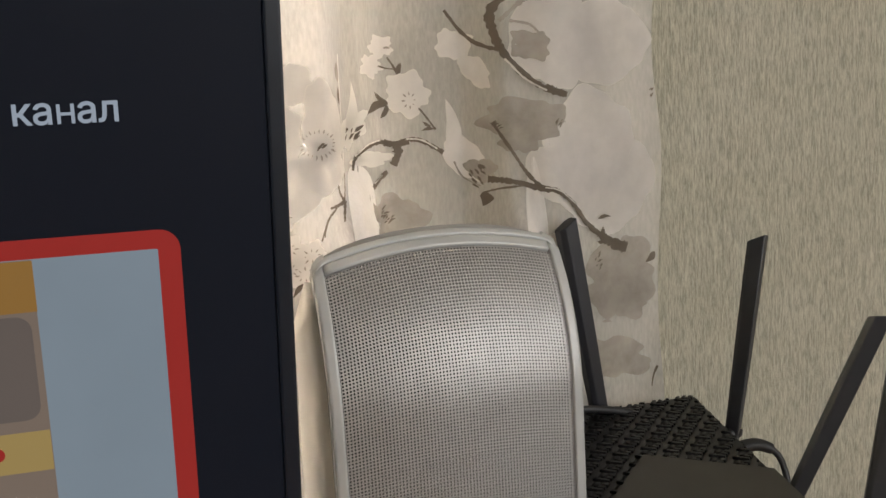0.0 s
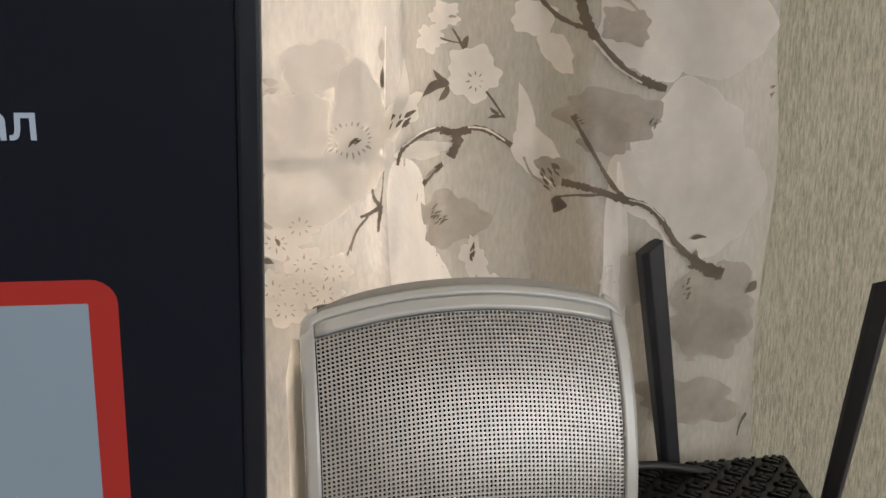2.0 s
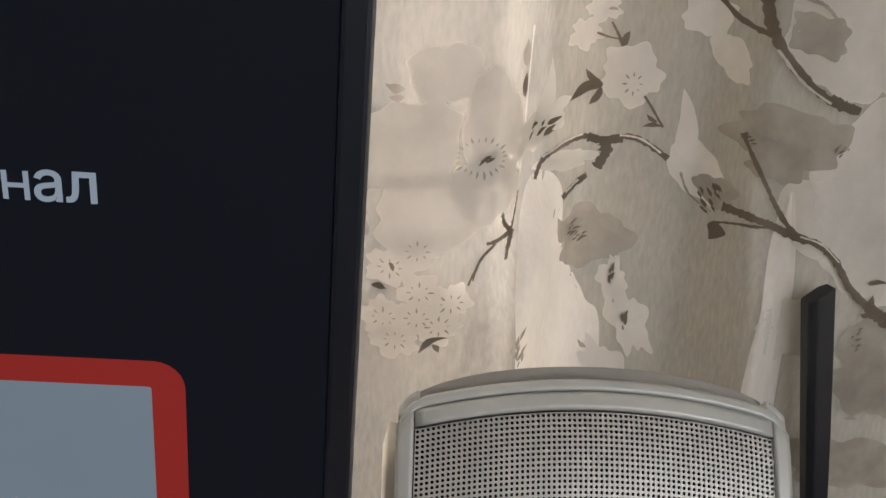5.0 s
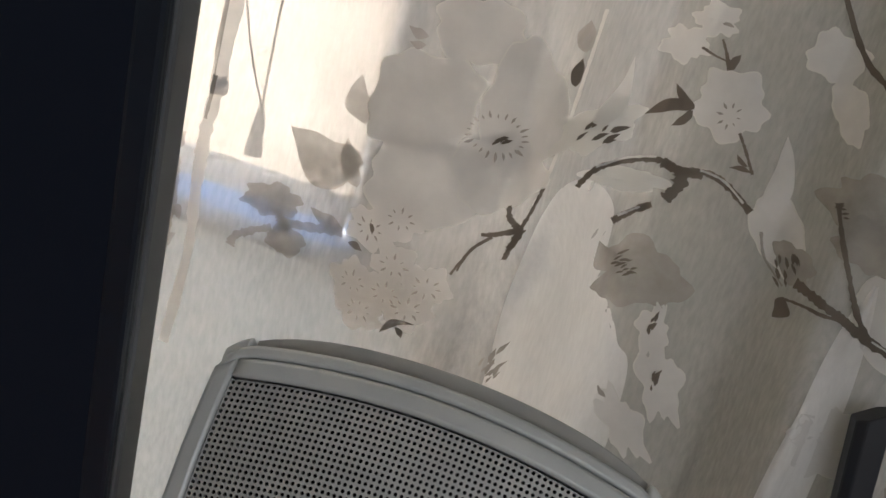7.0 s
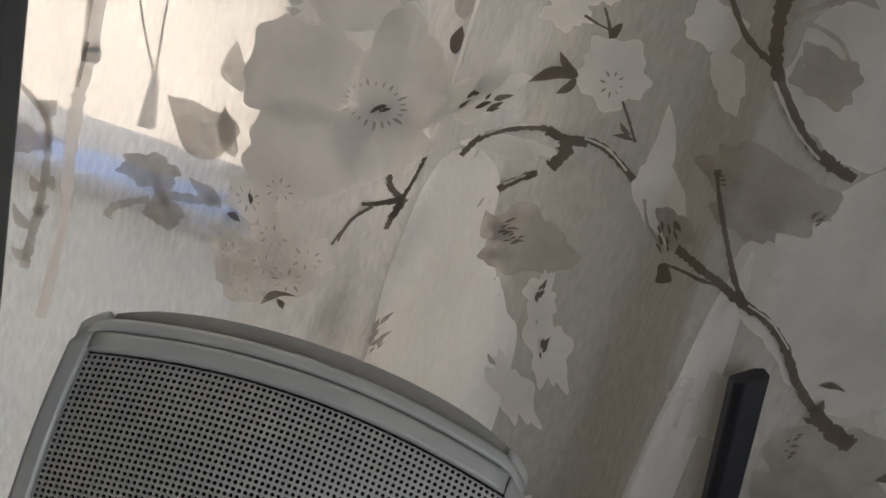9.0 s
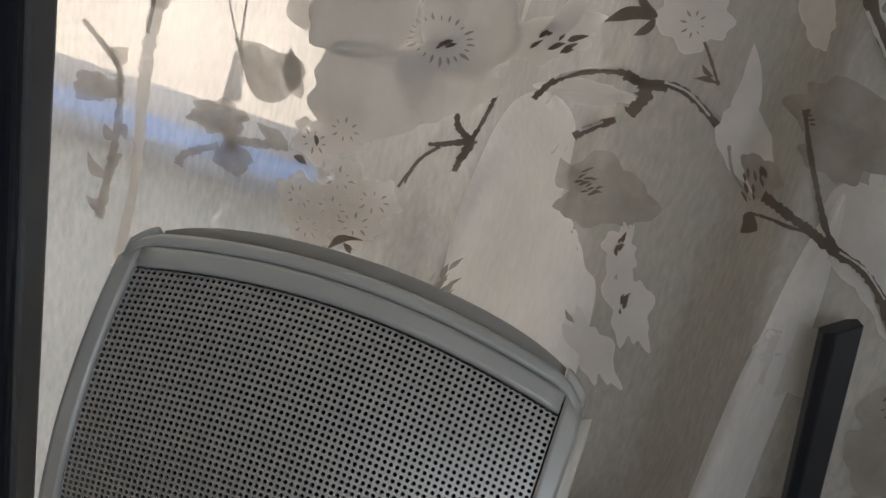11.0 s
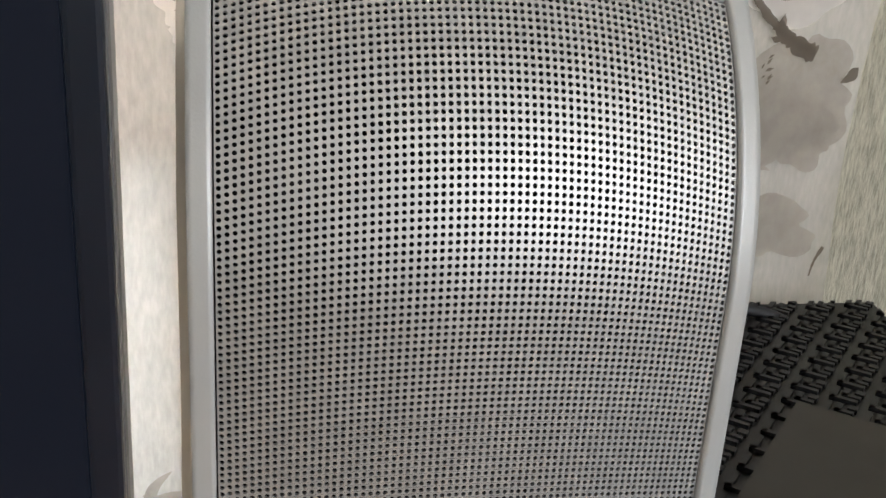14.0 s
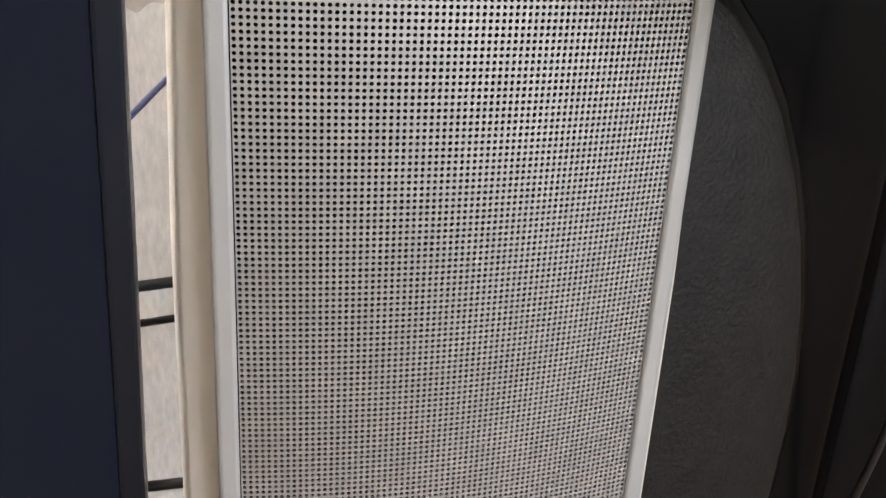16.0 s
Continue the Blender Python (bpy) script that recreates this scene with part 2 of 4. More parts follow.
blind = empty("roller_blind", "cream cloth roller blind lowered over the window", "blind")
part("cloth", box((-1.2, FY - 0.010, SILL_Z + 0.050), (-0.161, FY - 0.0092, 1.45)), M_BLIND, blind)
rail = tube([(-1.2, FY - 0.018, 0.250), (-0.7, FY - 0.018, 0.250), (-0.161, FY - 0.018, 0.250)], 0.011, 16)
part("bottom_rail", rail, M_RAIL, blind, "white rounded bottom rail", True)
# shaded lower half of the rail, put in as a bluish strip
part("rail_shade_strip", box((-1.2, FY - 0.022, 0.222), (-0.161, FY - 0.012, 0.2400), 0.002), M_RAIL_SHADE, blind, "bluish strip standing for the shaded lower side of the rail")
cordset = part("tassel", tube([(-0.234, FY - 0.03, 0.305), (-0.234, FY - 0.03, 0.290), (-0.234, FY - 0.03, 0.272)], 0.003, 12, 0.0065), M_RAIL, blind, "white plastic cord weight", True)
part("cord", tube([(-0.234, FY - 0.03, 0.305), (-0.236, FY - 0.03, 0.45), (-0.24, FY - 0.03, 1.40)], 0.0008, 6), M_CORD, blind, "", True)
part("cord", tube([(-0.234, FY - 0.03, 0.305), (-0.262, FY - 0.03, 0.38), (-0.30, FY - 0.03, 0.56), (-0.30, FY - 0.03, 1.40)], 0.0008, 6), M_CORD, blind, "", True)

# table
table = empty("desk", "brown laminate desk top under the devices", "desk", at=(0, 0, TABLE_Z))
part("tabletop", box((-1.3, -0.55, -0.03), (0.9, 0.20, 0.0), 0.004), M_TABLE, table)
for lx in (-1.25, 0.82):
    for ly in (-0.5, 0.12):
        part("leg", box((lx, ly, -0.78), (lx + 0.05, ly + 0.05, -0.03), 0.003), M_TABLE, table)

# ---- loudspeaker ----
HW, TOP_Z, BEND_R, BEND, BOTTOM_Z = 0.0525, 0.360, 0.10, radians(38), TABLE_Z + 0.012
ARC, Z_BEND = BEND_R * BEND, TOP_Z - BEND_R * math.sin(BEND)
BULGE, ARCH = 0.0045, 0.0056
LENGTH = Z_BEND - BOTTOM_Z + ARC


def front(u, d, lift=0.0):
    """A place on the loudspeaker's front: u across, d along the face from its top, lift along the normal."""
    up = LENGTH - d
    flat = Z_BEND - BOTTOM_Z
    if up <= flat:
        y, z, a = 0.0, BOTTOM_Z + up, 0.0
    else:
        a = min((up - flat) / BEND_R, BEND + 0.25)
        y, z = BEND_R * (1 - math.cos(a)), Z_BEND + BEND_R * math.sin(a)
    h = lift + BULGE * (1 - (u / HW) ** 2)
    return Vector((u, y - h * math.cos(a), z + h * math.sin(a)))


def top_edge(u):
    return -ARCH * (1 - (u / HW) ** 2)


def strip(us, ds, lift, thick):
    """A bent sheet over the front, us across, ds(u) from top to bottom, with sides."""
    bm = bmesh.new()
    n = len(us)
    f = [[bm.verts.new(front(u, d, lift)) for d in ds(u)] for u in us]
    b = [[bm.verts.new(front(u, d, lift - thick)) for d in ds(u)] for u in us]
    m = len(f[0])
    for i in range(n - 1):
        for j in range(m - 1):
            bm.faces.new((f[i][j], f[i][j + 1], f[i + 1][j + 1], f[i + 1][j]))
            bm.faces.new((b[i + 1][j], b[i + 1][j + 1], b[i][j + 1], b[i][j]))
    for i in range(n - 1):
        bm.faces.new((f[i][0], f[i + 1][0], b[i + 1][0], b[i][0]))
        bm.faces.new((f[i + 1][m - 1], f[i][m - 1], b[i][m - 1], b[i + 1][m - 1]))
    for j in range(m - 1):
        bm.faces.new((f[0][j + 1], f[0][j], b[0][j], b[0][j + 1]))
        bm.faces.new((f[n - 1][j], f[n - 1][j + 1], b[n - 1][j + 1], b[n - 1][j]))
    bmesh.ops.recalc_face_normals(bm, faces=bm.faces[:])
    return bm


def grille_mesh(name, pitch, hole, thick):
    """A perforated sheet: square cells, each with an eight-sided hole whose wall goes through the sheet."""
    cols = int(2 * HW / pitch)
    rows_n = int((LENGTH - 0.01) / pitch)
    verts, faces = [], []
    ring = [(math.cos(a), math.sin(a)) for a in np.linspace(0, 2 * math.pi, 8, False) + math.pi / 8]
    rim = [(1, 0.42), (0.42, 1), (-0.42, 1), (-1, 0.42), (-1, -0.42), (-0.42, -1), (0.42, -1), (1, -0.42)]
    corner = [(1, 1), (-1, 1), (-1, -1), (1, -1)]
    x0 = -cols * pitch / 2
    for j in range(rows_n):
        for i in range(cols):
            u, w = x0 + (i + 0.5) * pitch, (j + 0.5) * pitch
            top = top_edge(u) + 0.0005
            d = top + w if j < 60 else w + 0.0005 + (top - 0.0005) * max(0, 1 - (j - 60) / 60)
            base = len(verts)
            h = pitch / 2
            for a, b in rim:
                verts.append(front(u + a * h, d + b * h))
            for a, b in corner:
                verts.append(front(u + a * h, d + b * h))
            for a, b in ring:
                verts.append(front(u + a * hole, d + b * hole))
            for a, b in ring:
                verts.append(front(u + a * hole, d + b * hole, -thick))
            for k in range(8):
                k2 = (k + 1) % 8
                faces.append((base + 12 + k, base + 12 + k2, base + k2, base + k))
                faces.append((base + 20 + k, base + 20 + k2, base + 12 + k2, base + 12 + k))
            for k, c in ((0, 8), (2, 9), (4, 10), (6, 11)):
                faces.append((base + k, base + k + 1, base + c))
    me = bpy.data.meshes.new(name)
    me.from_pydata(verts, [], faces)
    return me


speaker = empty("loudspeaker", "narrow silver loudspeaker with a perforated metal grille, standing on the desk", "loudspeaker", at=(0, 0, 0))
us = np.linspace(-HW, HW, 25)
down = lambda u: np.r_[np.linspace(top_edge(u), 0.12, 26), np.linspace(0.13, LENGTH - 0.004, 8)]
part("speaker_cone_cloth", strip(us, down, -0.0035, 0.001), M_DARK, speaker, "black cloth behind the grille", True)
me = grille_mesh("grille", 0.00150, 0.00051, 0.0007)
me.materials.append(M_GRILLE)
grille = new("grille", me)
grille.parent = speaker
tagged(grille, "grey perforated metal grille")

RIM = 0.0052


def side_rim(s):
    lo, hi = sorted((s * (HW + 0.0004), s * (HW + RIM)))
    return strip(np.linspace(lo, hi, 5), lambda u: np.r_[np.linspace(-0.0052 + 0.0042 * ((abs(u) - HW) / RIM) ** 2, 0.12, 30), np.linspace(0.13, LENGTH, 8)], 0.0012, 0.006)


for s in (-1, 1):
    rim = side_rim(s)
    part("frame_side", rim, M_SILVER, speaker, "", True)
wide = np.linspace(-HW - RIM * 0.8, HW + RIM * 0.8, 33)
ends = lambda u: 0.0045 * (max(0.0, abs(u) - HW + 0.003) / (RIM + 0.003)) ** 2
part("frame_top", strip(np.linspace(-HW, HW, 27), lambda u: np.linspace(top_edge(u) - 0.0050, top_edge(u) - 0.0003, 5), 0.0012, 0.006), M_SILVER, speaker, "", True)
part("top_trim", strip(wide, lambda u: np.linspace(top_edge(u) - 0.0085 + ends(u), top_edge(u) - 0.0056 + ends(u), 4), 0.0014, 0.008), M_SILVER, speaker, "thin raised silver band", True)
part("frame_foot", strip(np.linspace(-HW, HW, 15), lambda u: np.linspace(LENGTH - 0.009, LENGTH, 3), 0.0012, 0.006), M_SILVER, speaker)


def shell(half, back, inset, start, flare):
    """The body behind the front: the same bent outline carried backwards."""
    bm = bmesh.new()
    ring_f, ring_b = [], []
    line = [(-half, d) for d in np.linspace(LENGTH, -0.004, 30)]
    line += [(u, -0.0040 + top_edge(u)) for u in np.linspace(-half * 0.96, half * 0.96, 21)]
    line += [(half, d) for d in np.linspace(-0.004, LENGTH, 30)]
    for u, d in line:
        p = front(u, max(d, -0.02), start)
        low = max(0.0, min(1.0, (d - 0.09) / 0.18))
        p.x *= 1 + flare * low
        ring_f.append(bm.verts.new(p))
        top = max(0.0, min(1.0, (0.10 - d) / 0.10))
        ring_b.append(bm.verts.new((p.x * (1 - inset), back, p.z - 0.070 * top * top)))
    mid = []
    for (u, d), a, b in zip(line, ring_f, ring_b):
        top = max(0.0, min(1.0, (0.10 - d) / 0.10))
        mid.append(bm.verts.new(Vector((a.co.x * 1.02, 0.55 * a.co.y + 0.45 * b.co.y, a.co.z - 0.030 * top * top))))
    for r1, r2 in ((ring_f, mid), (mid, ring_b)):
        for k in range(len(line) - 1):
            bm.faces.new((r1[k], r1[k + 1], r2[k + 1], r2[k]))
        bm.faces.new((r1[-1], r1[0], r2[0], r2[-1]))
    bm.faces.new(ring_b)
    bm.faces.new(ring_f[::-1])
    bmesh.ops.recalc_face_normals(bm, faces=bm.faces[:])
    return bm


part("seam", shell(HW + RIM - 0.0008, 0.060, 0.03, -0.0040, 0.0), M_SEAM, speaker, "dark seam behind the silver frame", True)
part("body", shell(HW + RIM + 0.0022, 0.118, 0.10, -0.0085, 0.07), M_IVORY, speaker, "ivory plastic back shell", True)
CAP = HW * 0.97
part("top_cap", strip(np.linspace(-CAP, CAP, 35), lambda u: np.linspace(top_edge(u) - 0.0138 + 0.0025 * (abs(u) / CAP) ** 6, top_edge(u) - 0.0086, 14), -0.0026, 0.012), M_CAP, speaker, "smooth top cap, its grey darkened for shade", True)
for s in (-1, 1):
    lo, hi = sorted((s * (CAP + 0.0005), s * (HW + RIM * 0.9)))
    part("cap_corner", strip(np.linspace(lo, hi, 6), lambda u: np.linspace(top_edge(u) - 0.0108 + 0.004 * (max(0.0, abs(u) - CAP) / (HW + RIM - CAP)) ** 2, top_edge(u) - 0.0045, 7), 0.0004, 0.011), M_SILVER, speaker, "silver corner beside the top cap", True)
part("foot", box((-0.056, 0.0, TABLE_Z), (0.056, 0.105, BOTTOM_Z + 0.002), 0.003), M_SEAM, speaker)

# ---- television ----
TVX, TVY = -0.0690, -0.003
TILT = Matrix.Translation((TVX, TVY, 0.395)) @ Matrix.Rotation(radians(7.0), 4, "X") @ Matrix.Rotation(radians(1.0), 4, "Y") @ Matrix.Translation((-TVX, -TVY, -0.395))
tv = empty("television", "black flat television showing a dark menu with a red-framed picture", "television", at=(0, 0, 0))
part("housing", box((-1.20, TVY, -0.085), (TVX, TVY + 0.010, 0.62), 0.0015), M_TVSIDE, tv, "grey metal edge of the housing")
part("bezel", box((TVX - 0.0075, TVY - 0.004, -0.085), (TVX - 0.0005, TVY - 0.0002, 0.62), 0.0012), M_TV, tv, "glossy black bezel")
part("bezel", box((-1.2, TVY - 0.004, -0.085), (TVX - 0.0078, TVY - 0.0002, -0.066), 0.0012), M_TV, tv)
part("bezel", box((-1.2, TVY - 0.004, 0.60), (TVX - 0.0078, TVY - 0.0002, 0.62), 0.0012), M_TV, tv)
screen = part("screen", box((-1.2, TVY - 0.0022, -0.066), (TVX - 0.0078, TVY - 0.0004, 0.60)), M_SCREEN, tv, "dark lit screen")
part("back_bulge", box((-1.0, TVY + 0.010, 0.0), (-0.25, TVY + 0.07, 0.5), 0.015), M_TV, tv)
part("stand", box((-0.75, -0.04, TABLE_Z), (-0.45, 0.15, TABLE_Z + 0.012), 0.004), M_TV, tv)
part("stand_neck", box((-0.64, 0.052, TABLE_Z + 0.01), (-0.56, 0.068, -0.06), 0.003), M_TV, tv)
for panel in tv.children:
    if not panel.name.startswith("stand"):
        panel.matrix_basis = TILT


def rounded_panel(x0, x1, z0, z1, r, y, thick=0.0006):
    bm = bmesh.new()
    pts = []
    for cx, cz, a0 in ((x1 - r, z1 - r, 0), (x0 + r, z1 - r, 90), (x0 + r, z0 + r, 180), (x1 - r, z0 + r, 270)):
        pts += [(cx + r * math.cos(radians(a0 + k * 15)), cz + r * math.sin(radians(a0 + k * 15))) for k in range(7)]
    f = [bm.verts.new((x, y, z)) for x, z in pts]
    b = [bm.verts.new((x, y + thick, z)) for x, z in pts]
    bm.faces.new(f)
    for k in range(len(pts)):
        k2 = (k + 1) % len(pts)
        bm.faces.new((f[k], b[k], b[k2], f[k2]))
    bmesh.ops.recalc_face_normals(bm, faces=bm.faces[:])
    return bm


SY = TVY - 0.0026
part("menu_frame", rounded_panel(-0.46, -0.1125, 0.165, 0.3900, 0.008, SY), M_RED, screen, "red rounded frame")
part("menu_picture", rounded_panel(-0.452, -0.1210, 0.172, 0.3825, 0.0006, SY - 0.0003), M_BLUEGREY, screen, "blue-grey picture")
part("menu_photo", rounded_panel(-0.452, -0.1670, 0.172, 0.3823, 0.0006, SY - 0.0006), M_TAN, screen, "brown picture area")
for k in range(5):
    part("menu_photo_plank", rounded_panel(-0.250 + 0.0168 * k, -0.2340 + 0.0168 * k, 0.362, 0.3821, 0.0004, SY - 0.0009), M_TAN2, screen, "ochre plank")
part("menu_photo_shade", rounded_panel(-0.250, -0.1695, 0.318, 0.3605, 0.006, SY - 0.0009), M_TAN3, screen, "dull brown shape")
part("menu_photo_strip", rounded_panel(-0.250, -0.1673, 0.296, 0.313, 0.0004, SY - 0.0009), M_TAN4, screen, "yellow strip")
part("menu_photo_dot", rounded_panel(-0.1900, -0.1845, 0.302, 0.3075, 0.0026, SY - 0.0012), M_RED, screen, "red dot")


def writing(name, text, size, m, mat, parent, depth=0.0002, align="RIGHT"):
    cu = bpy.data.curves.new(name, "FONT")
    cu.body, cu.size, cu.align_x, cu.resolution_u, cu.offset = text, 1.0, align, 4, 0.014
    tmp = new(name, cu)
    dg = bpy.context.evaluated_depsgraph_get()
    me = bpy.data.meshes.new_from_object(tmp.evaluated_get(dg))
    bpy.data.objects.remove(tmp)
    me.materials.clear()
    me.materials.append(mat)
    ob = new(name, me)
    ob.matrix_world = m @ Matrix.Scale(size, 4)
    ob.parent = parent
    return ob


WORD = ((-0.1303, "\u0430\u043b", 0.0138), (-0.1458, "H", 0.0102), (-0.1535, "\u043a\u0430", 0.0138))
for right, letters, size in WORD:
    writing("menu_word", letters, size, pose(right, SY - 0.0003, 0.4328, 90, 0, 0), M_TEXT, screen)

# ---- router ----
RZ = 0.214
ROUTER_THICK = 0.032
router = empty("router", "black wireless router with a raised maze pattern and four antennas", "router", at=(0, 0, 0))
OUTLINE = ((0.051, -0.105), (0.160, -0.105), (0.229, 0.195), (0.071, 0.195))


def grown(m):
    cx, cy = 0.13, 0.04
    return [(x + m * (1 if x > cx else -1), y + m * (1 if y > cy else -1)) for x, y in OUTLINE]


def router_body():
    bm = bmesh.new()
    vt = [bm.verts.new((x, y, RZ)) for x, y in OUTLINE]
    vm = [bm.verts.new((x, y, RZ - 0.007)) for x, y in grown(0.003)]
    vb = [bm.verts.new((x, y, RZ - ROUTER_THICK)) for x, y in grown(-0.018)]
    bm.faces.new(vt)
    bm.faces.new(vb[::-1])
    for a, b in ((vb, vm), (vm, vt)):
        for k in range(4):
            bm.faces.new((a[k], a[(k + 1) % 4], b[(k + 1) % 4], b[k]))
    bmesh.ops.recalc_face_normals(bm, faces=bm.faces[:])
    bmesh.ops.bevel(bm, geom=bm.edges[:], offset=0.0012, segments=2, affect="EDGES")
    return bm


part("body", router_body(), M_ROUTER, router)


def antenna(base, tip, width, depth, face):
    """A flat faceted aerial: six-sided section, a sloped tip and a hinge block."""
    base, tip = Vector(base), Vector(tip)
    d = (tip - base).normalized()
    side = Vector(face).normalized()
    side = (side - d * side.dot(d)).normalized()
    nrm = d.cross(side)
    w, h = width / 2, depth / 2
    sec = [(-w, -h * 0.45), (-w * 0.45, -h), (w, -h), (w, h * 0.45), (w * 0.45, h), (-w, h)]
    bm = bmesh.new()
    rings = []
    L = (tip - base).length
    for f, k in ((0, 0.72), (0.06, 0.80), (0.5, 0.93), (1.0, 1.0)):
        rings.append([bm.verts.new(base + d * (L * f + (0.003 * a / w if f == 1 else 0)) + side * a * k + nrm * b * k) for a, b in sec])
    for a, b in zip(rings, rings[1:]):
        for k in range(6):
            bm.faces.new((a[k], a[(k + 1) % 6], b[(k + 1) % 6], b[k]))
    bm.faces.new(rings[0][::-1])
    bm.faces.new(rings[-1])
    bmesh.ops.recalc_face_normals(bm, faces=bm.faces[:])
    bmesh.ops.bevel(bm, geom=bm.edges[:], offset=0.0005, segments=1, affect="EDGES")
    return bm


ANTENNAS = (((0.158, 0.190, 0.198), (0.1365, 0.192, 0.3430), (1, 0.2, 0)),
            ((0.240, 0.165, 0.190), (0.2655, 0.172, 0.3235), (0.6, -0.8, 0)),
            ((0.222, 0.075, 0.184), (0.2870, 0.080, 0.2870), (0.8, -0.5, 0)),
            ((0.222, 0.010, 0.188), (0.2640, 0.030, 0.3000), (0.8, -0.5, 0)))
for base, tip, face in ANTENNAS:
    a = part("antenna", antenna(base, tip, 0.0125, 0.0095, face), M_ANTENNA, router)
    bx, by, bz = base
    part("hinge", tube([(bx - 0.026 if bx > 0.2 else bx, by if bx > 0.2 else by - 0.012, bz + 0.002), (bx, by, bz + 0.004), (bx + 0.004, by + 0.001, bz + 0.006)], 0.0048, 10), M_ROUTER, a, "", True)

# plate and maze pattern lie askew on the top
ANG = radians(-42)
PO = Vector((0.0575, 0.0185, RZ))
PU, PV = Vector((math.cos(ANG), math.sin(ANG), 0)), Vector((-math.sin(ANG), math.cos(ANG), 0))


def prism(poly, z0, z1):
    bm = bmesh.new()
    a = [bm.verts.new((x, y, z0)) for x, y in poly]
    b = [bm.verts.new((x, y, z1)) for x, y in poly]
    bm.faces.new(a[::-1])
    bm.faces.new(b)
    for k in range(len(poly)):
        bm.faces.new((a[k], a[(k + 1) % len(poly)], b[(k + 1) % len(poly)], b[k]))
    bmesh.ops.recalc_face_normals(bm, faces=bm.faces[:])
    return bm


def on_top(u, v):
    p = PO + PU * u + PV * v
    return p.x, p.y


def clip(poly, inset):
    """The part of a polygon inside the router's outline."""
    edge = grown(-inset)
    for (ax, ay), (bx, by) in zip(edge, edge[1:] + edge[:1]):
        side = lambda p: (bx - ax) * (p[1] - ay) - (by - ay) * (p[0] - ax)
        out = []
        for k in range(len(poly)):
            p, q = poly[k - 1], poly[k]
            sp, sq = side(p), side(q)
            if (sp >= 0) != (sq >= 0):
                t = sp / (sp - sq)
                out.append((p[0] + t * (q[0] - p[0]), p[1] + t * (q[1] - p[1])))
            if sq >= 0:
                out.append(q)
        poly = out
        if not poly:
            break
    return poly


PLATE_W, PLATE_H = 0.13, 0.118
plate_poly = clip([on_top(0.006, 0), on_top(PLATE_W, 0), on_top(PLATE_W, PLATE_H), on_top(0.006, PLATE_H)], 0.001)
plate = part("cover_plate", prism(plate_poly, RZ - 0.001, RZ + 0.0042), M_PLATE, router, "smooth dark grey cover plate")
bars = bmesh.new()
cell, bar = 0.0135, 0.0021
shapes = ((0, 0, 9.5, bar * 1000), (0, 0, bar * 1000, 9.5), (3.6, 3.6, 10, 3.6 + bar * 1000), (3.6, 3.6, 3.6 + bar * 1000, 10), (7.4, 7.4, 10.6, 10.6))
for i in range(-16, 18):
    for j in range(-14, 20):
        for a, b, c, d in shapes:
            u0, v0 = i * cell, j * cell
            q = [(u0 + a / 1000, v0 + b / 1000), (u0 + c / 1000, v0 + b / 1000), (u0 + c / 1000, v0 + d / 1000), (u0 + a / 1000, v0 + d / 1000)]
            if 0.0 < q[0][0] < PLATE_W and -0.003 < q[0][1] < PLATE_H:
                continue
            poly = clip([on_top(*p) for p in q], 0.002)
            if len(poly) < 3:
                continue
            lo = [bars.verts.new((x, y, RZ - 0.0005)) for x, y in poly]
            hi = [bars.verts.new((x, y, RZ + 0.0016)) for x, y in poly]
            bars.faces.new(hi)
            for k in range(len(poly)):
                bars.faces.new((lo[k], lo[(k + 1) % len(poly)], hi[(k + 1) % len(poly)], hi[k]))
tagged(part("maze_relief", bars, M_ROUTER, router, "raised black maze pattern"), kind="stuff")

# maker's mark as plain shapes: a ring with a stroke and short bars
mark_z, MARK = RZ + 0.0044, 0.95


def mark(u0, v0, u1, v1):
    u0, v0, u1, v1 = (MARK * c + o for c, o in ((u0, 0.003), (v0, 0.0060), (u1, 0.003), (v1, 0.0060)))
    return prism([on_top(u0, v0), on_top(u1, v0), on_top(u1, v1), on_top(u0, v1)], mark_z - 0.0004, mark_z)


ring = bmesh.new()
inner, outer = [], []
for k in range(20):
    a = 2 * math.pi * k / 20
    for r, dest in ((0.0014, inner), (0.0028, outer)):
        x, y = on_top(MARK * (0.0128 + r * math.cos(a)) + 0.003, MARK * (0.0068 + r * math.sin(a)) + 0.0060)
        dest.append(ring.verts.new((x, y, mark_z)))
for k in range(20):
    ring.faces.new((inner[k], outer[k], outer[(k + 1) % 20], inner[(k + 1) % 20]))
part("maker_mark", ring, M_INK, plate, "pale ring-shaped mark")
part("maker_mark", mark(0.0085, 0.0060, 0.0115, 0.0076), M_INK, plate)
for k, (w, h) in enumerate(((0.0010, 0.0030), (0.0022, 0.0020), (0.0014, 0.0006), (0.0008, 0.0032), (0.0008, 0.0024), (0.0018, 0.0022), (0.0016, 0.0030))):
    u = 0.0170 + 0.0024 * k
    part("maker_mark", mark(u, 0.0050, u + w, 0.0050 + h), M_INK, plate)

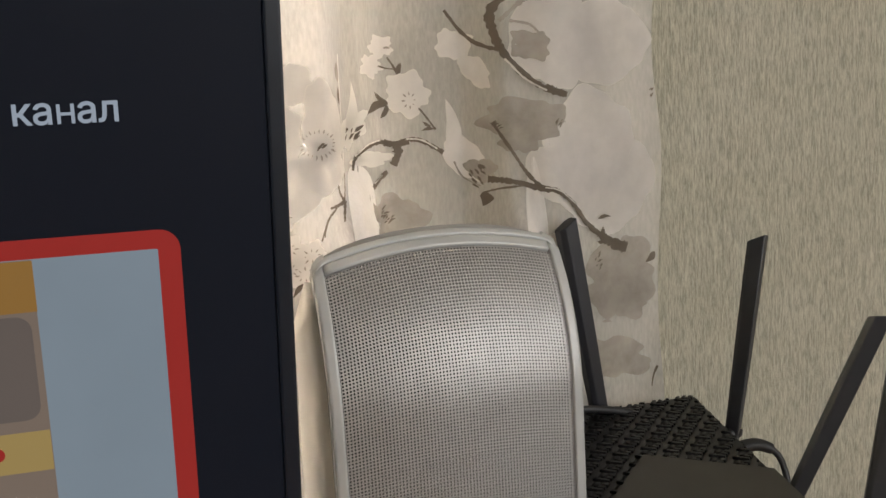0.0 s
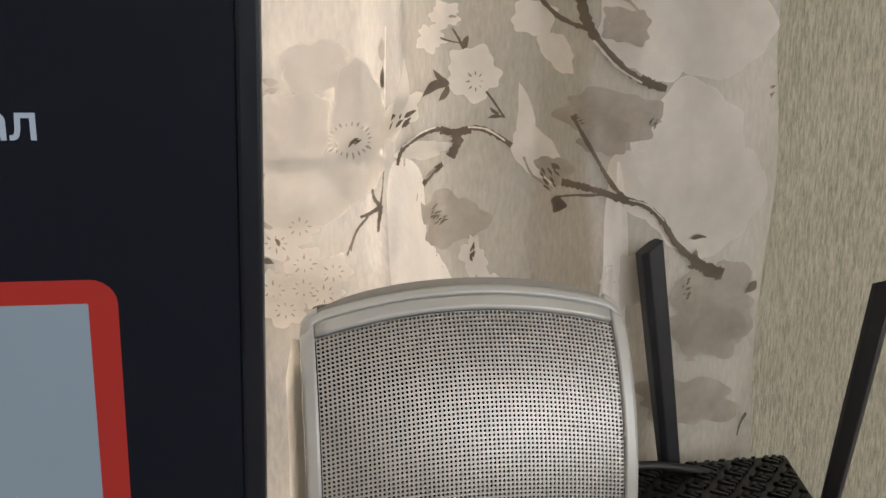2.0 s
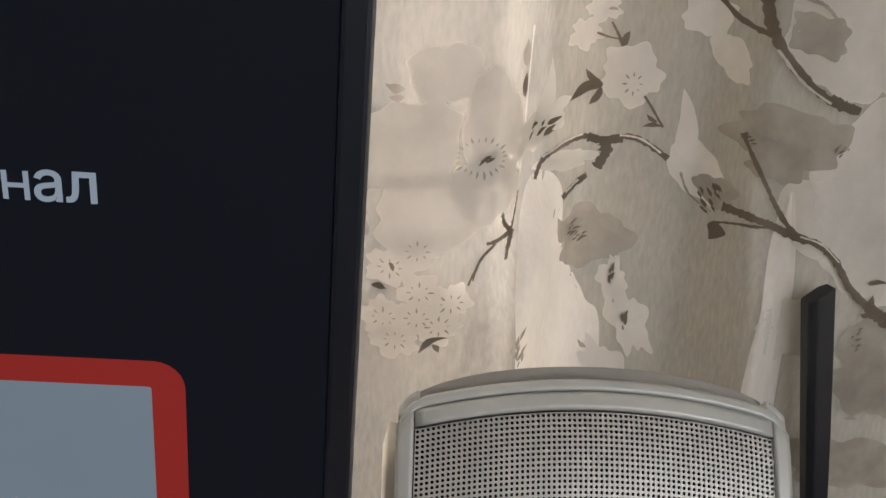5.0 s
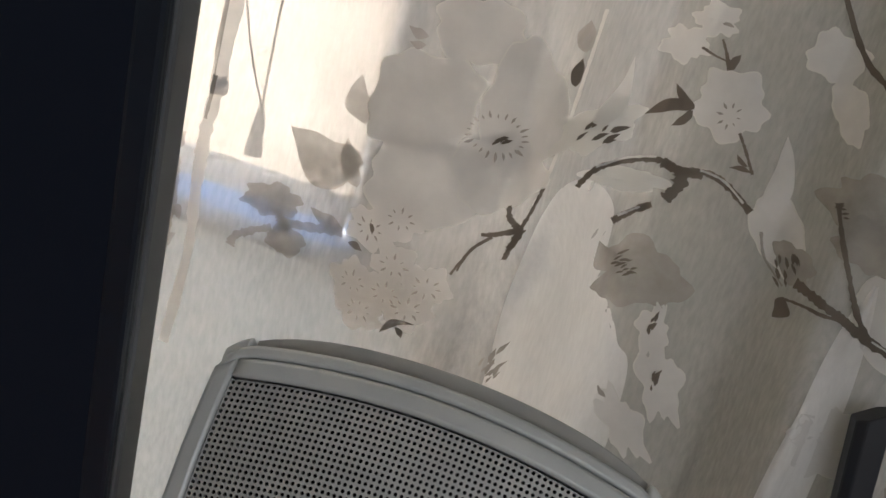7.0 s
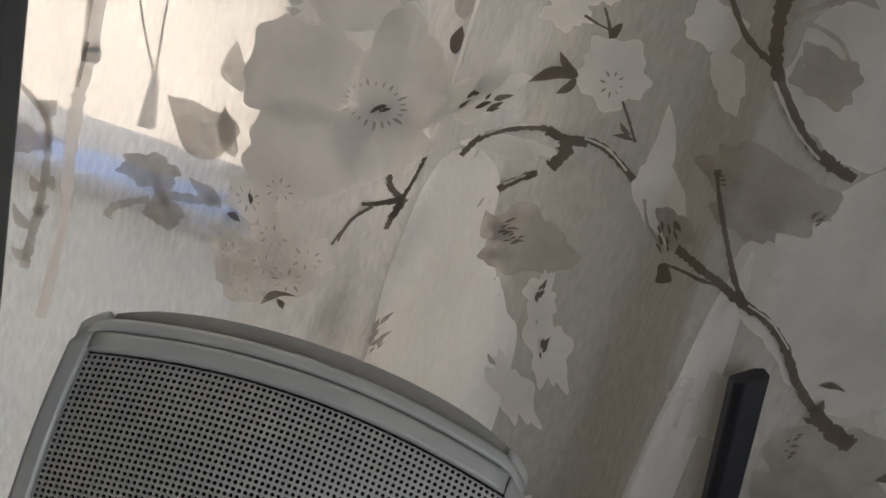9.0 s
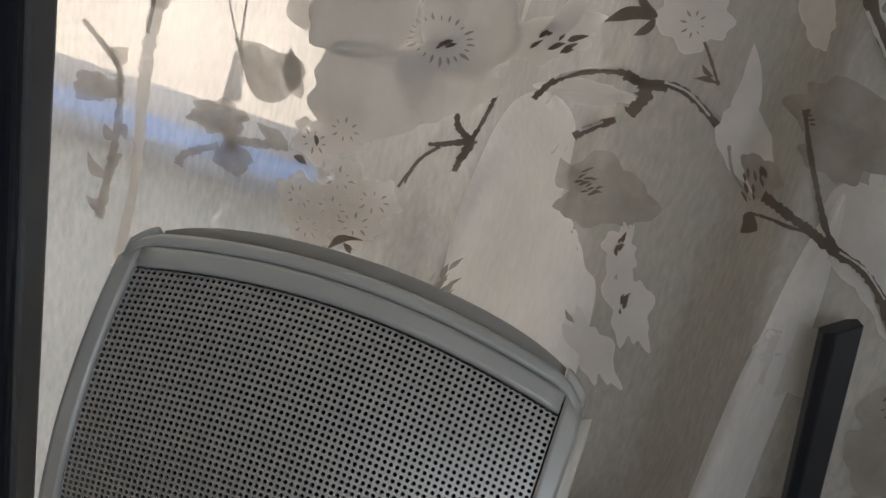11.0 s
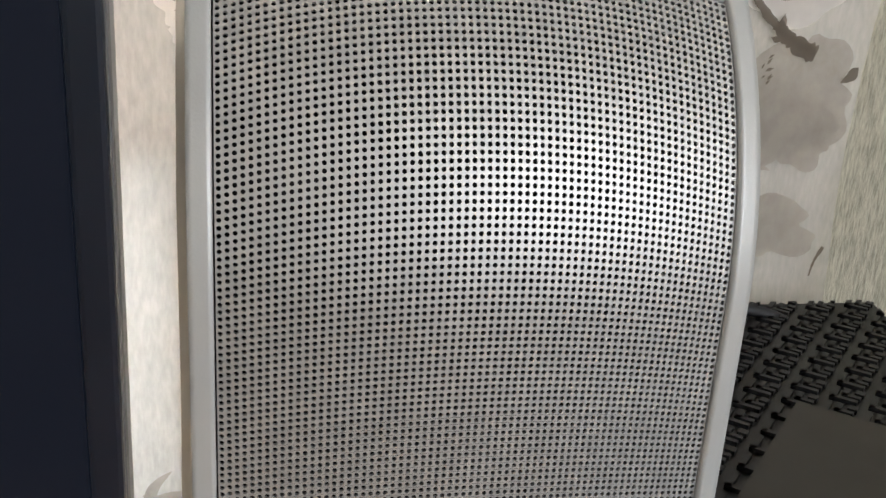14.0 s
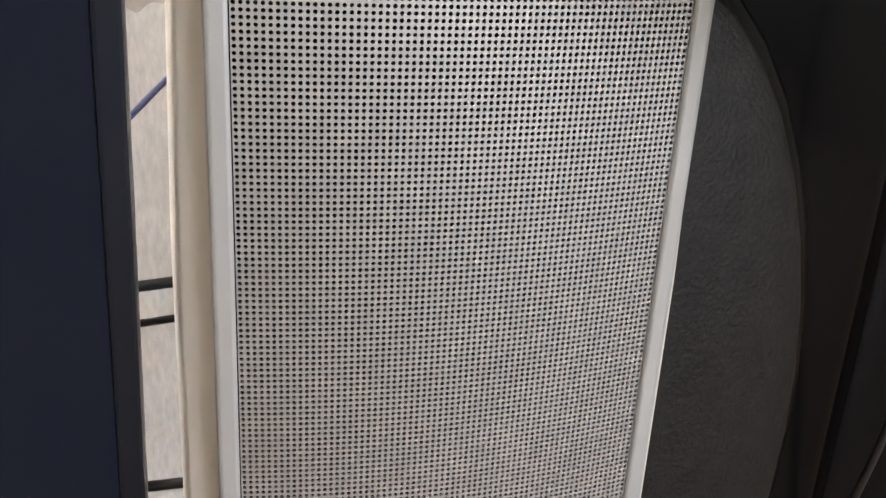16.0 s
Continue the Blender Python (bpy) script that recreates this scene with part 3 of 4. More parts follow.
# cables at the router
plug = empty("power_cable", "black power cable with a moulded plug in the router", "cable")
part("plug", tube([(0.206, 0.122, 0.200), (0.228, 0.122, 0.203), (0.240, 0.120, 0.199)], 0.0048, 10, 0.0034), M_CABLE, plug, "", True)
part("cord", tube([(0.240, 0.120, 0.199), (0.247, 0.118, 0.188), (0.248, 0.112, 0.160), (0.250, 0.11, 0.06), (0.26, 0.13, -0.05), (0.26, 0.15, TABLE_Z + 0.003)], 0.0021, 8), M_CABLE, plug, "", True)
lead = empty("antenna_cable", "thin black cable behind the loudspeaker and router", "cable")
part("cord", tube([(0.02, 0.165, 0.205), (0.07, 0.175, 0.218), (0.13, 0.178, 0.223), (0.165, 0.180, 0.217), (0.18, 0.182, 0.211)], 0.0026, 8), M_CABLE, lead, "", True)
part("cord", tube([(0.02, 0.165, 0.205), (-0.005, 0.15, 0.10), (-0.01, 0.14, 0.0), (-0.01, 0.13, TABLE_Z + 0.003)], 0.0026, 8), M_CABLE, lead, "", True)

# ---- round black device under the router ----
sub = empty("subwoofer", "round black device with grained face and glossy rim under the router", "subwoofer")


def dome(cx, cy, cz, rx, ry, rz, n=40, m=20):
    bm = bmesh.new()
    rings = []
    for i in range(1, m):
        t = math.pi / 2 * i / m
        rings.append([bm.verts.new((cx + rx * math.sin(t) * math.cos(a), cy - ry * math.cos(t), cz + rz * math.sin(t) * math.sin(a))) for a in np.linspace(0, 2 * math.pi, n, False)])
    for a, b in zip(rings, rings[1:]):
        for k in range(n):
            bm.faces.new((a[k], a[(k + 1) % n], b[(k + 1) % n], b[k]))
    bm.faces.new(rings[0][::-1])
    bm.faces.new(rings[-1])
    bmesh.ops.recalc_face_normals(bm, faces=bm.faces[:])
    return bm


SC = Vector((0.104, 0.152, -0.06))


def on_desk(bm):
    for v in bm.verts:
        v.co.z = max(v.co.z, TABLE_Z)
    return bm


part("face", on_desk(dome(SC.x, SC.y, SC.z, 0.115, 0.026, 0.225)), M_GRAIN, sub, "grained dark grey face", True)
part("side_housing", box((0.258, SC.y + 0.013, TABLE_Z), (0.37, SC.y + 0.043, 0.10), 0.012, 4), M_GLOSSY, sub, "", True)
part("housing", box((-0.02, SC.y + 0.012, TABLE_Z), (0.262, SC.y + 0.044, RZ - ROUTER_THICK - 0.001), 0.012, 4), M_GLOSSY, sub, "glossy black housing", True)
part("rim", on_desk(dome(SC.x, SC.y + 0.010, SC.z, 0.126, 0.020, 0.234)), M_GLOSSY, sub, "glossy black rim", True)

# cables between the screen and the loudspeaker
wires = empty("cable_pair", "thin black cables behind the television", "cable")
part("cord", tube([(-0.30, 0.14, 0.045), (-0.10, 0.14, 0.043), (-0.05, 0.138, 0.042), (-0.03, 0.14, 0.0), (-0.03, 0.14, TABLE_Z + 0.003)], 0.0022, 8), M_CABLE, wires, "", True)
part("cord", tube([(-0.30, 0.14, 0.030), (-0.10, 0.14, 0.028), (-0.05, 0.138, 0.027), (-0.035, 0.14, -0.02), (-0.037, 0.14, TABLE_Z + 0.003)], 0.0016, 8), M_CABLE, wires, "", True)
part("cord", tube([(-0.30, 0.14, -0.040), (-0.10, 0.14, -0.043), (-0.05, 0.138, -0.046), (-0.04, 0.14, -0.08), (-0.041, 0.14, TABLE_Z + 0.003)], 0.0022, 8), M_CABLE, wires, "", True)
bw = empty("blue_cable", "thin blue wire slanting behind the television", "cable")
part("cord", tube([(-0.30, 0.14, -0.05), (-0.15, 0.14, 0.045), (-0.088, 0.14, 0.095), (-0.05, 0.138, 0.128), (-0.02, 0.135, 0.115), (-0.02, 0.135, TABLE_Z + 0.003)], 0.0011, 8), M_WIRE, bw, "", True)

# ---- curtain ----
KNOTS = ((-1.3, 0.17), (-0.62, 0.155), (-0.48, 0.19), (-0.36, 0.15), (-0.27, 0.185), (-0.20, 0.158), (-0.12, 0.172), (-0.045, 0.155), (-0.02, 0.160),
         (0.010, 0.222), (0.036, 0.246), (0.085, 0.244), (0.112, 0.215), (0.135, 0.205), (0.165, 0.212), (0.218, 0.220))


def step(a, b, x):
    t = max(0.0, min(1.0, (x - a) / (b - a)))
    return t * t * (3 - 2 * t)


def curtain_y(x, z):
    y = plan(x, KNOTS)
    w = 0.008 + 0.012 * step(0.385, 0.30, z)
    y -= 0.040 * step(0.398, 0.35, z) * math.exp(-((x - 0.004) / w) ** 2)
    y -= 0.022 * step(0.38, 0.32, z) * math.exp(-((x - 0.112) / 0.010) ** 2)
    return y + 0.0012 * math.sin(x * 70 + z * 23) + 0.0008 * math.sin(z * 61 - x * 31)


def sheet(x0, x1, nx, z0, z1, nz):
    bm = bmesh.new()
    g = []
    for i in range(nx + 1):
        x = x0 + (x1 - x0) * i / nx
        col = []
        for j in range(nz + 1):
            z = z0 + (z1 - z0) * j / nz
            xx = x + 0.0022 * math.sin(z * 38) * step(0.18, 0.21, x)
            col.append(bm.verts.new((xx, curtain_y(x, z), z)))
        g.append(col)
    for i in range(nx):
        for j in range(nz):
            bm.faces.new((g[i][j], g[i + 1][j], g[i + 1][j + 1], g[i][j + 1]))
    return bm


curtain = empty("curtain", "sheer white voile curtain printed with grey blossoms and branches", "curtain")
part("voile", sheet(-0.9, 0.219, 300, -0.3, 1.45, 190), M_VOILE, curtain, "sheer white voile", True)
rod = empty("curtain_rod", "plain white curtain rod over the window", "curtain rod")
part("rod", tube([(-1.3, 0.18, 1.46), (-0.5, 0.18, 1.46), (0.4, 0.18, 1.46)], 0.012, 12), M_PVC, rod, "", True)



def layer(x0, x1, nx, z0, z1, nz, behind):
    """A second thickness of the cloth where it doubles back in a fold."""
    bm = bmesh.new()
    g = [[bm.verts.new((x, curtain_y(x, z) + behind, z)) for z in np.linspace(z0, z1, nz + 1)] for x in np.linspace(x0, x1, nx + 1)]
    for i in range(nx):
        for j in range(nz):
            bm.faces.new((g[i][j], g[i + 1][j], g[i + 1][j + 1], g[i][j + 1]))
    return bm


def pleat(path, depth):
    """A full rounded pleat that opens downwards from a point; path: x, z and half width from the top down."""
    pts = smooth_line([Vector(p) for p in path], 14)
    bm = bmesh.new()
    rows = []
    for k, p in enumerate(pts):
        row = []
        for a in np.linspace(-1, 1, 21):
            x = p.x + p.z * a
            lift = 0.0005 + depth * (1 - a * a) + 0.0003 * math.sin(5 * a + 40 * p.y)
            row.append(bm.verts.new((x, curtain_y(x, p.y) - lift, p.y)))
        rows.append(row)
    for a, b in zip(rows, rows[1:]):
        for k in range(20):
            bm.faces.new((a[k], a[k + 1], b[k + 1], b[k]))
    return bm


part("pleat", pleat(((0.005, 0.3895, 0.0025), (0.006, 0.387, 0.0075), (0.0075, 0.380, 0.0115), (0.008, 0.370, 0.0135), (0.009, 0.345, 0.0155), (0.017, 0.318, 0.022), (0.022, 0.286, 0.028), (0.020, 0.10, 0.030), (0.020, -0.28, 0.032)), 0.0012), M_FOLD, curtain, "white rounded pleat", True)
part("pleat", pleat(((0.123, 0.386, 0.001), (0.1225, 0.367, 0.0045), (0.121, 0.336, 0.0085), (0.120, 0.288, 0.0105), (0.120, 0.10, 0.012), (0.120, -0.28, 0.013)), 0.0008), M_FOLD, curtain, "white rounded pleat", True)
part("fold_layer", layer(0.109, 0.2175, 40, -0.28, 1.44, 80, 0.005), M_VOILE, curtain, "second layer of sheer voile", True)
part("fold_layer", layer(-0.060, -0.008, 30, -0.28, 1.44, 80, 0.006), M_VOILE, curtain, "second layer of sheer voile", True)

def cloth_point(x, z, lift):
    return Vector((x, curtain_y(x, z) - lift, z))


def print_shape(name, outline, mat, lift, rings=4, centre=None):
    """A printed patch: a star-shaped outline laid on the folds."""
    cx = sum(p[0] for p in outline) / len(outline) if centre is None else centre[0]
    cz = sum(p[1] for p in outline) / len(outline) if centre is None else centre[1]
    bm = bmesh.new()
    c = bm.verts.new(cloth_point(cx, cz, lift))
    last = None
    for r in range(1, rings + 1):
        f = r / rings
        ring = [bm.verts.new(cloth_point(cx + (x - cx) * f, cz + (z - cz) * f, lift)) for x, z in outline]
        for k in range(len(ring)):
            k2 = (k + 1) % len(ring)
            if last is None:
                bm.faces.new((c, ring[k], ring[k2]))
            else:
                bm.faces.new((last[k], ring[k], ring[k2], last[k2]))
        last = ring
    return part(name, bm, mat, curtain, "", True)


def ragged(cx, cz, a, b, angle, seed, lobes=5, depth=0.12, n=56):
    """An uneven rounded outline with lobes and small nicks."""
    rng = random.Random(seed)
    ph, p2, p3 = rng.uniform(0, 6.28), rng.uniform(0, 6.28), rng.uniform(0, 6.28)
    out, ca, sa = [], math.cos(radians(angle)), math.sin(radians(angle))
    for k in range(n):
        t = 2 * math.pi * k / n
        r = 1 + depth * math.sin(lobes * t + ph) + 0.5 * depth * math.sin((lobes * 2 + 1) * t + p2) + 0.25 * depth * math.sin(13 * t + p3)
        u, v = a * r * math.cos(t), b * r * math.sin(t)
        out.append((cx + u * ca - v * sa, cz + u * sa + v * ca))
    return out


def petal(name, cx, cz, a, b, angle, seed, mat, lift, lobes=5, depth=0.12, edge=True):
    """A printed petal with a paler outline just under it."""
    if edge and mat is not M_PRINT_GREY:
        print_shape("petal_outline", ragged(cx, cz, a + 0.0006, b + 0.0006, angle, seed, lobes, depth), M_PRINT_EDGE, lift - 0.0003)
    return print_shape(name, ragged(cx, cz, a, b, angle, seed, lobes, depth), mat, lift)


def leaf(x0, z0, x1, z1, width, mat, lift=0.0018, bend=0.15, name="leaf"):
    """A pointed leaf from its stalk to its tip."""
    d = Vector((x1 - x0, z1 - z0))
    nrm = Vector((-d.y, d.x)).normalized()
    up, down_side = [], []
    for k in range(13):
        t = k / 12
        w = width / 2 * math.sin(math.pi * t ** 0.8) * (1 + 0.12 * math.sin(9 * t + x0 * 700))
        m = Vector((x0, z0)) + d * t + nrm * bend * d.length * math.sin(math.pi * t)
        up.append(m + nrm * w)
        down_side.append(m - nrm * w)
    bm = bmesh.new()
    va = [bm.verts.new(cloth_point(p.x, p.y, lift)) for p in up]
    vb = [bm.verts.new(cloth_point(p.x, p.y, lift)) for p in down_side]
    for k in range(12):
        bm.faces.new((va[k], va[k + 1], vb[k + 1], vb[k]))
    return part(name, bm, mat, curtain, "", True)


def twig(points, w0, w1, lift=0.0020, name="twig", mat=None, seed=1):
    """A printed branch: an uneven tapering stroke, with a pale streak beside it."""
    rng = random.Random(seed)
    pts = smooth_line([Vector(p) for p in points], 10)
    bm = bmesh.new()
    a, b = [], []
    for k, p in enumerate(pts):
        d = (pts[min(k + 1, len(pts) - 1)] - pts[max(k - 1, 0)]).normalized()
        nrm = Vector((-d.y, d.x))
        w = (w0 + (w1 - w0) * k / (len(pts) - 1)) / 2 * rng.uniform(0.72, 1.25)
        a.append(bm.verts.new(cloth_point(p.x + nrm.x * w, p.y + nrm.y * w, lift)))
        w *= rng.uniform(0.75, 1.15)
        b.append(bm.verts.new(cloth_point(p.x - nrm.x * w, p.y - nrm.y * w, lift)))
    for k in range(len(pts) - 1):
        bm.faces.new((a[k], a[k + 1], b[k + 1], b[k]))
    return part(name, bm, mat or M_BRANCH, curtain, "", True)


def streaks(cx, cz, rx, rz, n, seed, size=0.0016, mat=None, ring=False, slant=40):
    """Small dark pistil strokes, scattered or set in a ring."""
    rng = random.Random(seed)
    for k in range(n):
        t = 2 * math.pi * k / n if ring else rng.uniform(0, 6.28)
        r = 1 if ring else math.sqrt(rng.random())
        x, z = cx + rx * r * math.cos(t), cz + rz * r * math.sin(t)
        a = t if ring else radians(slant + rng.uniform(-25, 25))
        L = size * rng.uniform(0.6, 1.4)
        leaf(x, z, x + L * math.cos(a), z + L * math.sin(a), L * 0.30, mat or M_BRANCH, 0.0026, 0.05, "stamen")


# large pale blossom at the inner edge
petal("petal", -0.0543, 0.4111, 0.0213, 0.0178, -146, 1, M_PRINT, 0.0010, 4, 0.09)
petal("petal", -0.0458, 0.3847, 0.0222, 0.0167, -161, 2, M_PRINT, 0.0012, 4, 0.09)
petal("petal", -0.0201, 0.4180, 0.0237, 0.0134, 98, 3, M_PRINT, 0.0014, 3, 0.09)
petal("petal", -0.0225, 0.3945, 0.0147, 0.0145, -17, 4, M_PRINT, 0.0016, 4, 0.09)
petal("petal", -0.0407, 0.4408, 0.0158, 0.0113, -179, 5, M_PRINT, 0.0008, 4, 0.09)
streaks(-0.0258, 0.4078, 0.0086, 0.0059, 22, 7, 0.0029, M_PRINT_GREY, True, 40)
streaks(-0.0253, 0.4051, 0.0032, 0.0018, 7, 8, 0.0032, None, False, 40)
leaf(-0.0573, 0.4343, -0.0655, 0.4359, 0.0036, M_PRINT_GREY, 0.0018, 0.10)
leaf(-0.0575, 0.4313, -0.0639, 0.4308, 0.0027, M_PRINT_GREY, 0.0018, 0.10)
# ribbed leaves before the blind
leaf(-0.0702, 0.3828, -0.1051, 0.3840, 0.0216, M_PRINT_GREY, 0.0008, 0.22)
leaf(-0.0702, 0.3732, -0.0792, 0.3893, 0.0090, M_PRINT_GREY, 0.0008, 0.10)
leaf(-0.0735, 0.3965, -0.0793, 0.4135, 0.0117, M_PRINT_GREY, 0.0008, 0.15)
# fluttering shape with a stalk
petal("petal", -0.1053, 0.3539, 0.0130, 0.0065, 12, 31, M_PRINT_GREY, 0.0010, 6, 0.12)
petal("petal", -0.0956, 0.3406, 0.0088, 0.0061, 12, 32, M_PRINT_GREY, 0.0012, 4, 0.10)
twig(((-0.1187, 0.3299), (-0.1171, 0.3345), (-0.1108, 0.3388), (-0.1030, 0.3429)), 0.0036, 0.0029, 0.0010, "stalk", M_PRINT_GREY, 5)
twig(((-0.1034, 0.3505), (-0.0995, 0.3473), (-0.0970, 0.3435)), 0.0036, 0.0054, 0.0010, "stalk", M_PRINT_GREY, 7)
twig(((-0.0990, 0.3469), (-0.0864, 0.3500), (-0.0717, 0.3548)), 0.0032, 0.0036, 0.0010, "stalk", M_PRINT_GREY, 6)
leaf(-0.0732, 0.3566, -0.0882, 0.3577, 0.0059, M_PRINT_GREY, 0.0010, 0.10)
# cluster of small blossoms
petal("blossom", -0.0606, 0.3615, 0.0099, 0.0080, 14, 40, M_PRINT, 0.0012, 5, 0.14, False)
streaks(-0.0606, 0.3615, 0.0034, 0.0022, 8, 60, 0.0022, M_PRINT_GREY, True, 40)
petal("blossom", -0.0498, 0.3693, 0.0090, 0.0080, 9, 41, M_PRINT, 0.0013, 5, 0.14, False)
streaks(-0.0498, 0.3693, 0.0034, 0.0022, 8, 61, 0.0022, M_PRINT_GREY, True, 40)
petal("blossom", -0.0481, 0.3516, 0.0088, 0.0083, 7, 42, M_PRINT, 0.0014, 5, 0.14, False)
streaks(-0.0481, 0.3516, 0.0034, 0.0022, 8, 62, 0.0022, M_PRINT_GREY, True, 40)
petal("blossom", -0.0625, 0.3390, 0.0101, 0.0085, 14, 43, M_PRINT, 0.0015, 5, 0.14, False)
streaks(-0.0625, 0.3390, 0.0034, 0.0022, 8, 63, 0.0022, M_PRINT_GREY, True, 40)
petal("blossom", -0.0347, 0.3464, 0.0086, 0.0084, 3, 44, M_PRINT, 0.0016, 5, 0.14, False)
streaks(-0.0347, 0.3464, 0.0034, 0.0022, 8, 64, 0.0022, M_PRINT_GREY, True, 40)
petal("blossom", -0.0487, 0.3400, 0.0092, 0.0084, 9, 45, M_PRINT, 0.0017, 5, 0.14, False)
streaks(-0.0487, 0.3400, 0.0034, 0.0022, 8, 65, 0.0022, M_PRINT_GREY, True, 40)
petal("blossom", -0.0572, 0.3293, 0.0101, 0.0085, 15, 46, M_PRINT, 0.0018, 5, 0.14, False)
streaks(-0.0572, 0.3293, 0.0034, 0.0022, 8, 66, 0.0022, M_PRINT_GREY, True, 40)
petal("blossom", -0.0393, 0.3363, 0.0086, 0.0088, 3, 47, M_PRINT, 0.0019, 5, 0.14, False)
streaks(-0.0393, 0.3363, 0.0034, 0.0022, 8, 67, 0.0022, M_PRINT_GREY, True, 40)
leaf(-0.0680, 0.3527, -0.0615, 0.3518, 0.0029, M_BRANCH, 0.0022, 0.10)
leaf(-0.0609, 0.3637, -0.0592, 0.3598, 0.0020, M_BRANCH, 0.0022, 0.10)
leaf(-0.0473, 0.3237, -0.0348, 0.3308, 0.0029, M_BRANCH, 0.0022, 0.20)
leaf(-0.0416, 0.3281, -0.0386, 0.3243, 0.0025, M_BRANCH, 0.0022, 0.10)
# twig at the fold edge
twig(((-0.0213, 0.3714), (-0.0152, 0.3725), (-0.0097, 0.3729)), 0.0014, 0.0027, 0.0020, "twig", None, 3)
twig(((-0.0150, 0.3836), (-0.0138, 0.3786), (-0.0106, 0.3739)), 0.0014, 0.0018, 0.0020, "twig", None, 4)
twig(((-0.0068, 0.3884), (-0.0081, 0.3805), (-0.0097, 0.3729), (-0.0108, 0.3681), (-0.0117, 0.3619)), 0.0011, 0.0018, 0.0020, "twig", None, 5)
twig(((-0.0097, 0.3729), (-0.0102, 0.3695), (-0.0113, 0.3653)), 0.0032, 0.0022, 0.0020, "twig", None, 15)
twig(((-0.0174, 0.3713), (-0.0230, 0.3650), (-0.0279, 0.3535)), 0.0014, 0.0009, 0.0020, "twig", None, 6)
twig(((-0.0236, 0.3635), (-0.0252, 0.3589), (-0.0260, 0.3553)), 0.0009, 0.0007, 0.0020, "twig", None, 16)
twig(((-0.0097, 0.3729), (-0.0070, 0.3896), (-0.0055, 0.4149), (-0.0050, 0.4379), (-0.0046, 0.4572)), 0.0011, 0.0011, 0.0018, "fold_crease", M_PRINT_EDGE, 17)
leaf(-0.0068, 0.4410, -0.0079, 0.4530, 0.0054, M_PRINT_GREY, 0.0022, 0.05)
leaf(-0.0068, 0.4281, -0.0070, 0.4390, 0.0036, M_BRANCH, 0.0022, 0.05)
# white leaves and the small open blossom at the fold
leaf(-0.0037, 0.4044, 0.0089, 0.4407, 0.0076, M_PRINT_EDGE, 0.0014, -0.14)
petal("blossom", 0.0053, 0.4123, 0.0147, 0.0084, 37, 71, M_PRINT_EDGE, 0.0016, 6, 0.16)
petal("blossom", 0.0210, 0.3913, 0.0166, 0.0043, -4, 72, M_PRINT_EDGE, 0.0012, 4, 0.12)
streaks(0.0029, 0.4080, 0.0076, 0.0045, 10, 73, 0.0059, None, False, 48)
# arched branch
twig(((0.0036, 0.3871), (0.0081, 0.3939), (0.0169, 0.3992), (0.0298, 0.4009), (0.0401, 0.3991), (0.0508, 0.4009), (0.0604, 0.3986), (0.0734, 0.3906)), 0.0025, 0.0032, 0.0020, "branch", None, 9)
twig(((0.0322, 0.4003), (0.0402, 0.3984), (0.0502, 0.3988)), 0.0045, 0.0022, 0.0021, "branch", None, 10)
twig(((0.0414, 0.3988), (0.0419, 0.3925), (0.0384, 0.3849)), 0.0076, 0.0045, 0.0020, "branch", None, 11)
twig(((0.0079, 0.3949), (0.0177, 0.4008), (0.0294, 0.4022)), 0.0011, 0.0009, 0.0023, "pale_streak", M_PRINT_EDGE, 12)
twig(((0.0482, 0.4014), (0.0587, 0.4000), (0.0695, 0.3934)), 0.0011, 0.0009, 0.0023, "pale_streak", M_PRINT_EDGE, 13)
twig(((0.0206, 0.3729), (0.0262, 0.3767), (0.0340, 0.3812)), 0.0038, 0.0032, 0.0020, "branch", None, 14)
twig(((0.0221, 0.3753), (0.0296, 0.3796)), 0.0011, 0.0009, 0.0023, "pale_streak", M_PRINT_EDGE, 15)
# blossoms and leaves over the arch
petal("blossom", 0.0509, 0.4304, 0.0138, 0.0143, 11, 81, M_PRINT, 0.0014, 5, 0.12)
streaks(0.0521, 0.4263, 0.0027, 0.0032, 8, 82, 0.0025, M_PRINT_GREY, True, 40)
petal("blossom", 0.0260, 0.4496, 0.0087, 0.0066, 4, 83, M_PRINT, 0.0014, 5, 0.16)
petal("blossom", 0.0347, 0.4615, 0.0081, 0.0065, 4, 84, M_PRINT, 0.0016, 5, 0.16)
leaf(0.0378, 0.4250, 0.0191, 0.4196, 0.0059, M_BRANCH, 0.0022, -0.12)
leaf(0.0377, 0.4255, 0.0273, 0.4336, 0.0034, M_BRANCH, 0.0022, 0.10)
leaf(0.0373, 0.4241, 0.0309, 0.4160, 0.0040, M_BRANCH, 0.0022, 0.10)
twig(((0.0457, 0.4435), (0.0429, 0.4489), (0.0392, 0.4546)), 0.0020, 0.0009, 0.0020, "twig", None, 18)
leaf(0.0464, 0.4437, 0.0482, 0.4508, 0.0036, M_BRANCH, 0.0022, 0.10)
twig(((0.0440, 0.4468), (0.0383, 0.4476), (0.0324, 0.4494)), 0.0009, 0.0011, 0.0020, "twig", None, 19)
leaf(0.0370, 0.4604, 0.0420, 0.4601, 0.0016, M_PRINT_GREY, 0.0022, 0.10)
twig(((0.0582, 0.4208), (0.0633, 0.4140), (0.0687, 0.4061)), 0.0011, 0.0016, 0.0020, "twig", None, 20)
leaf(0.0680, 0.4066, 0.0587, 0.4059, 0.0022, M_BRANCH, 0.0022, -0.10)
leaf(0.0659, 0.4085, 0.0600, 0.4124, 0.0020, M_BRANCH, 0.0022, 0.10)
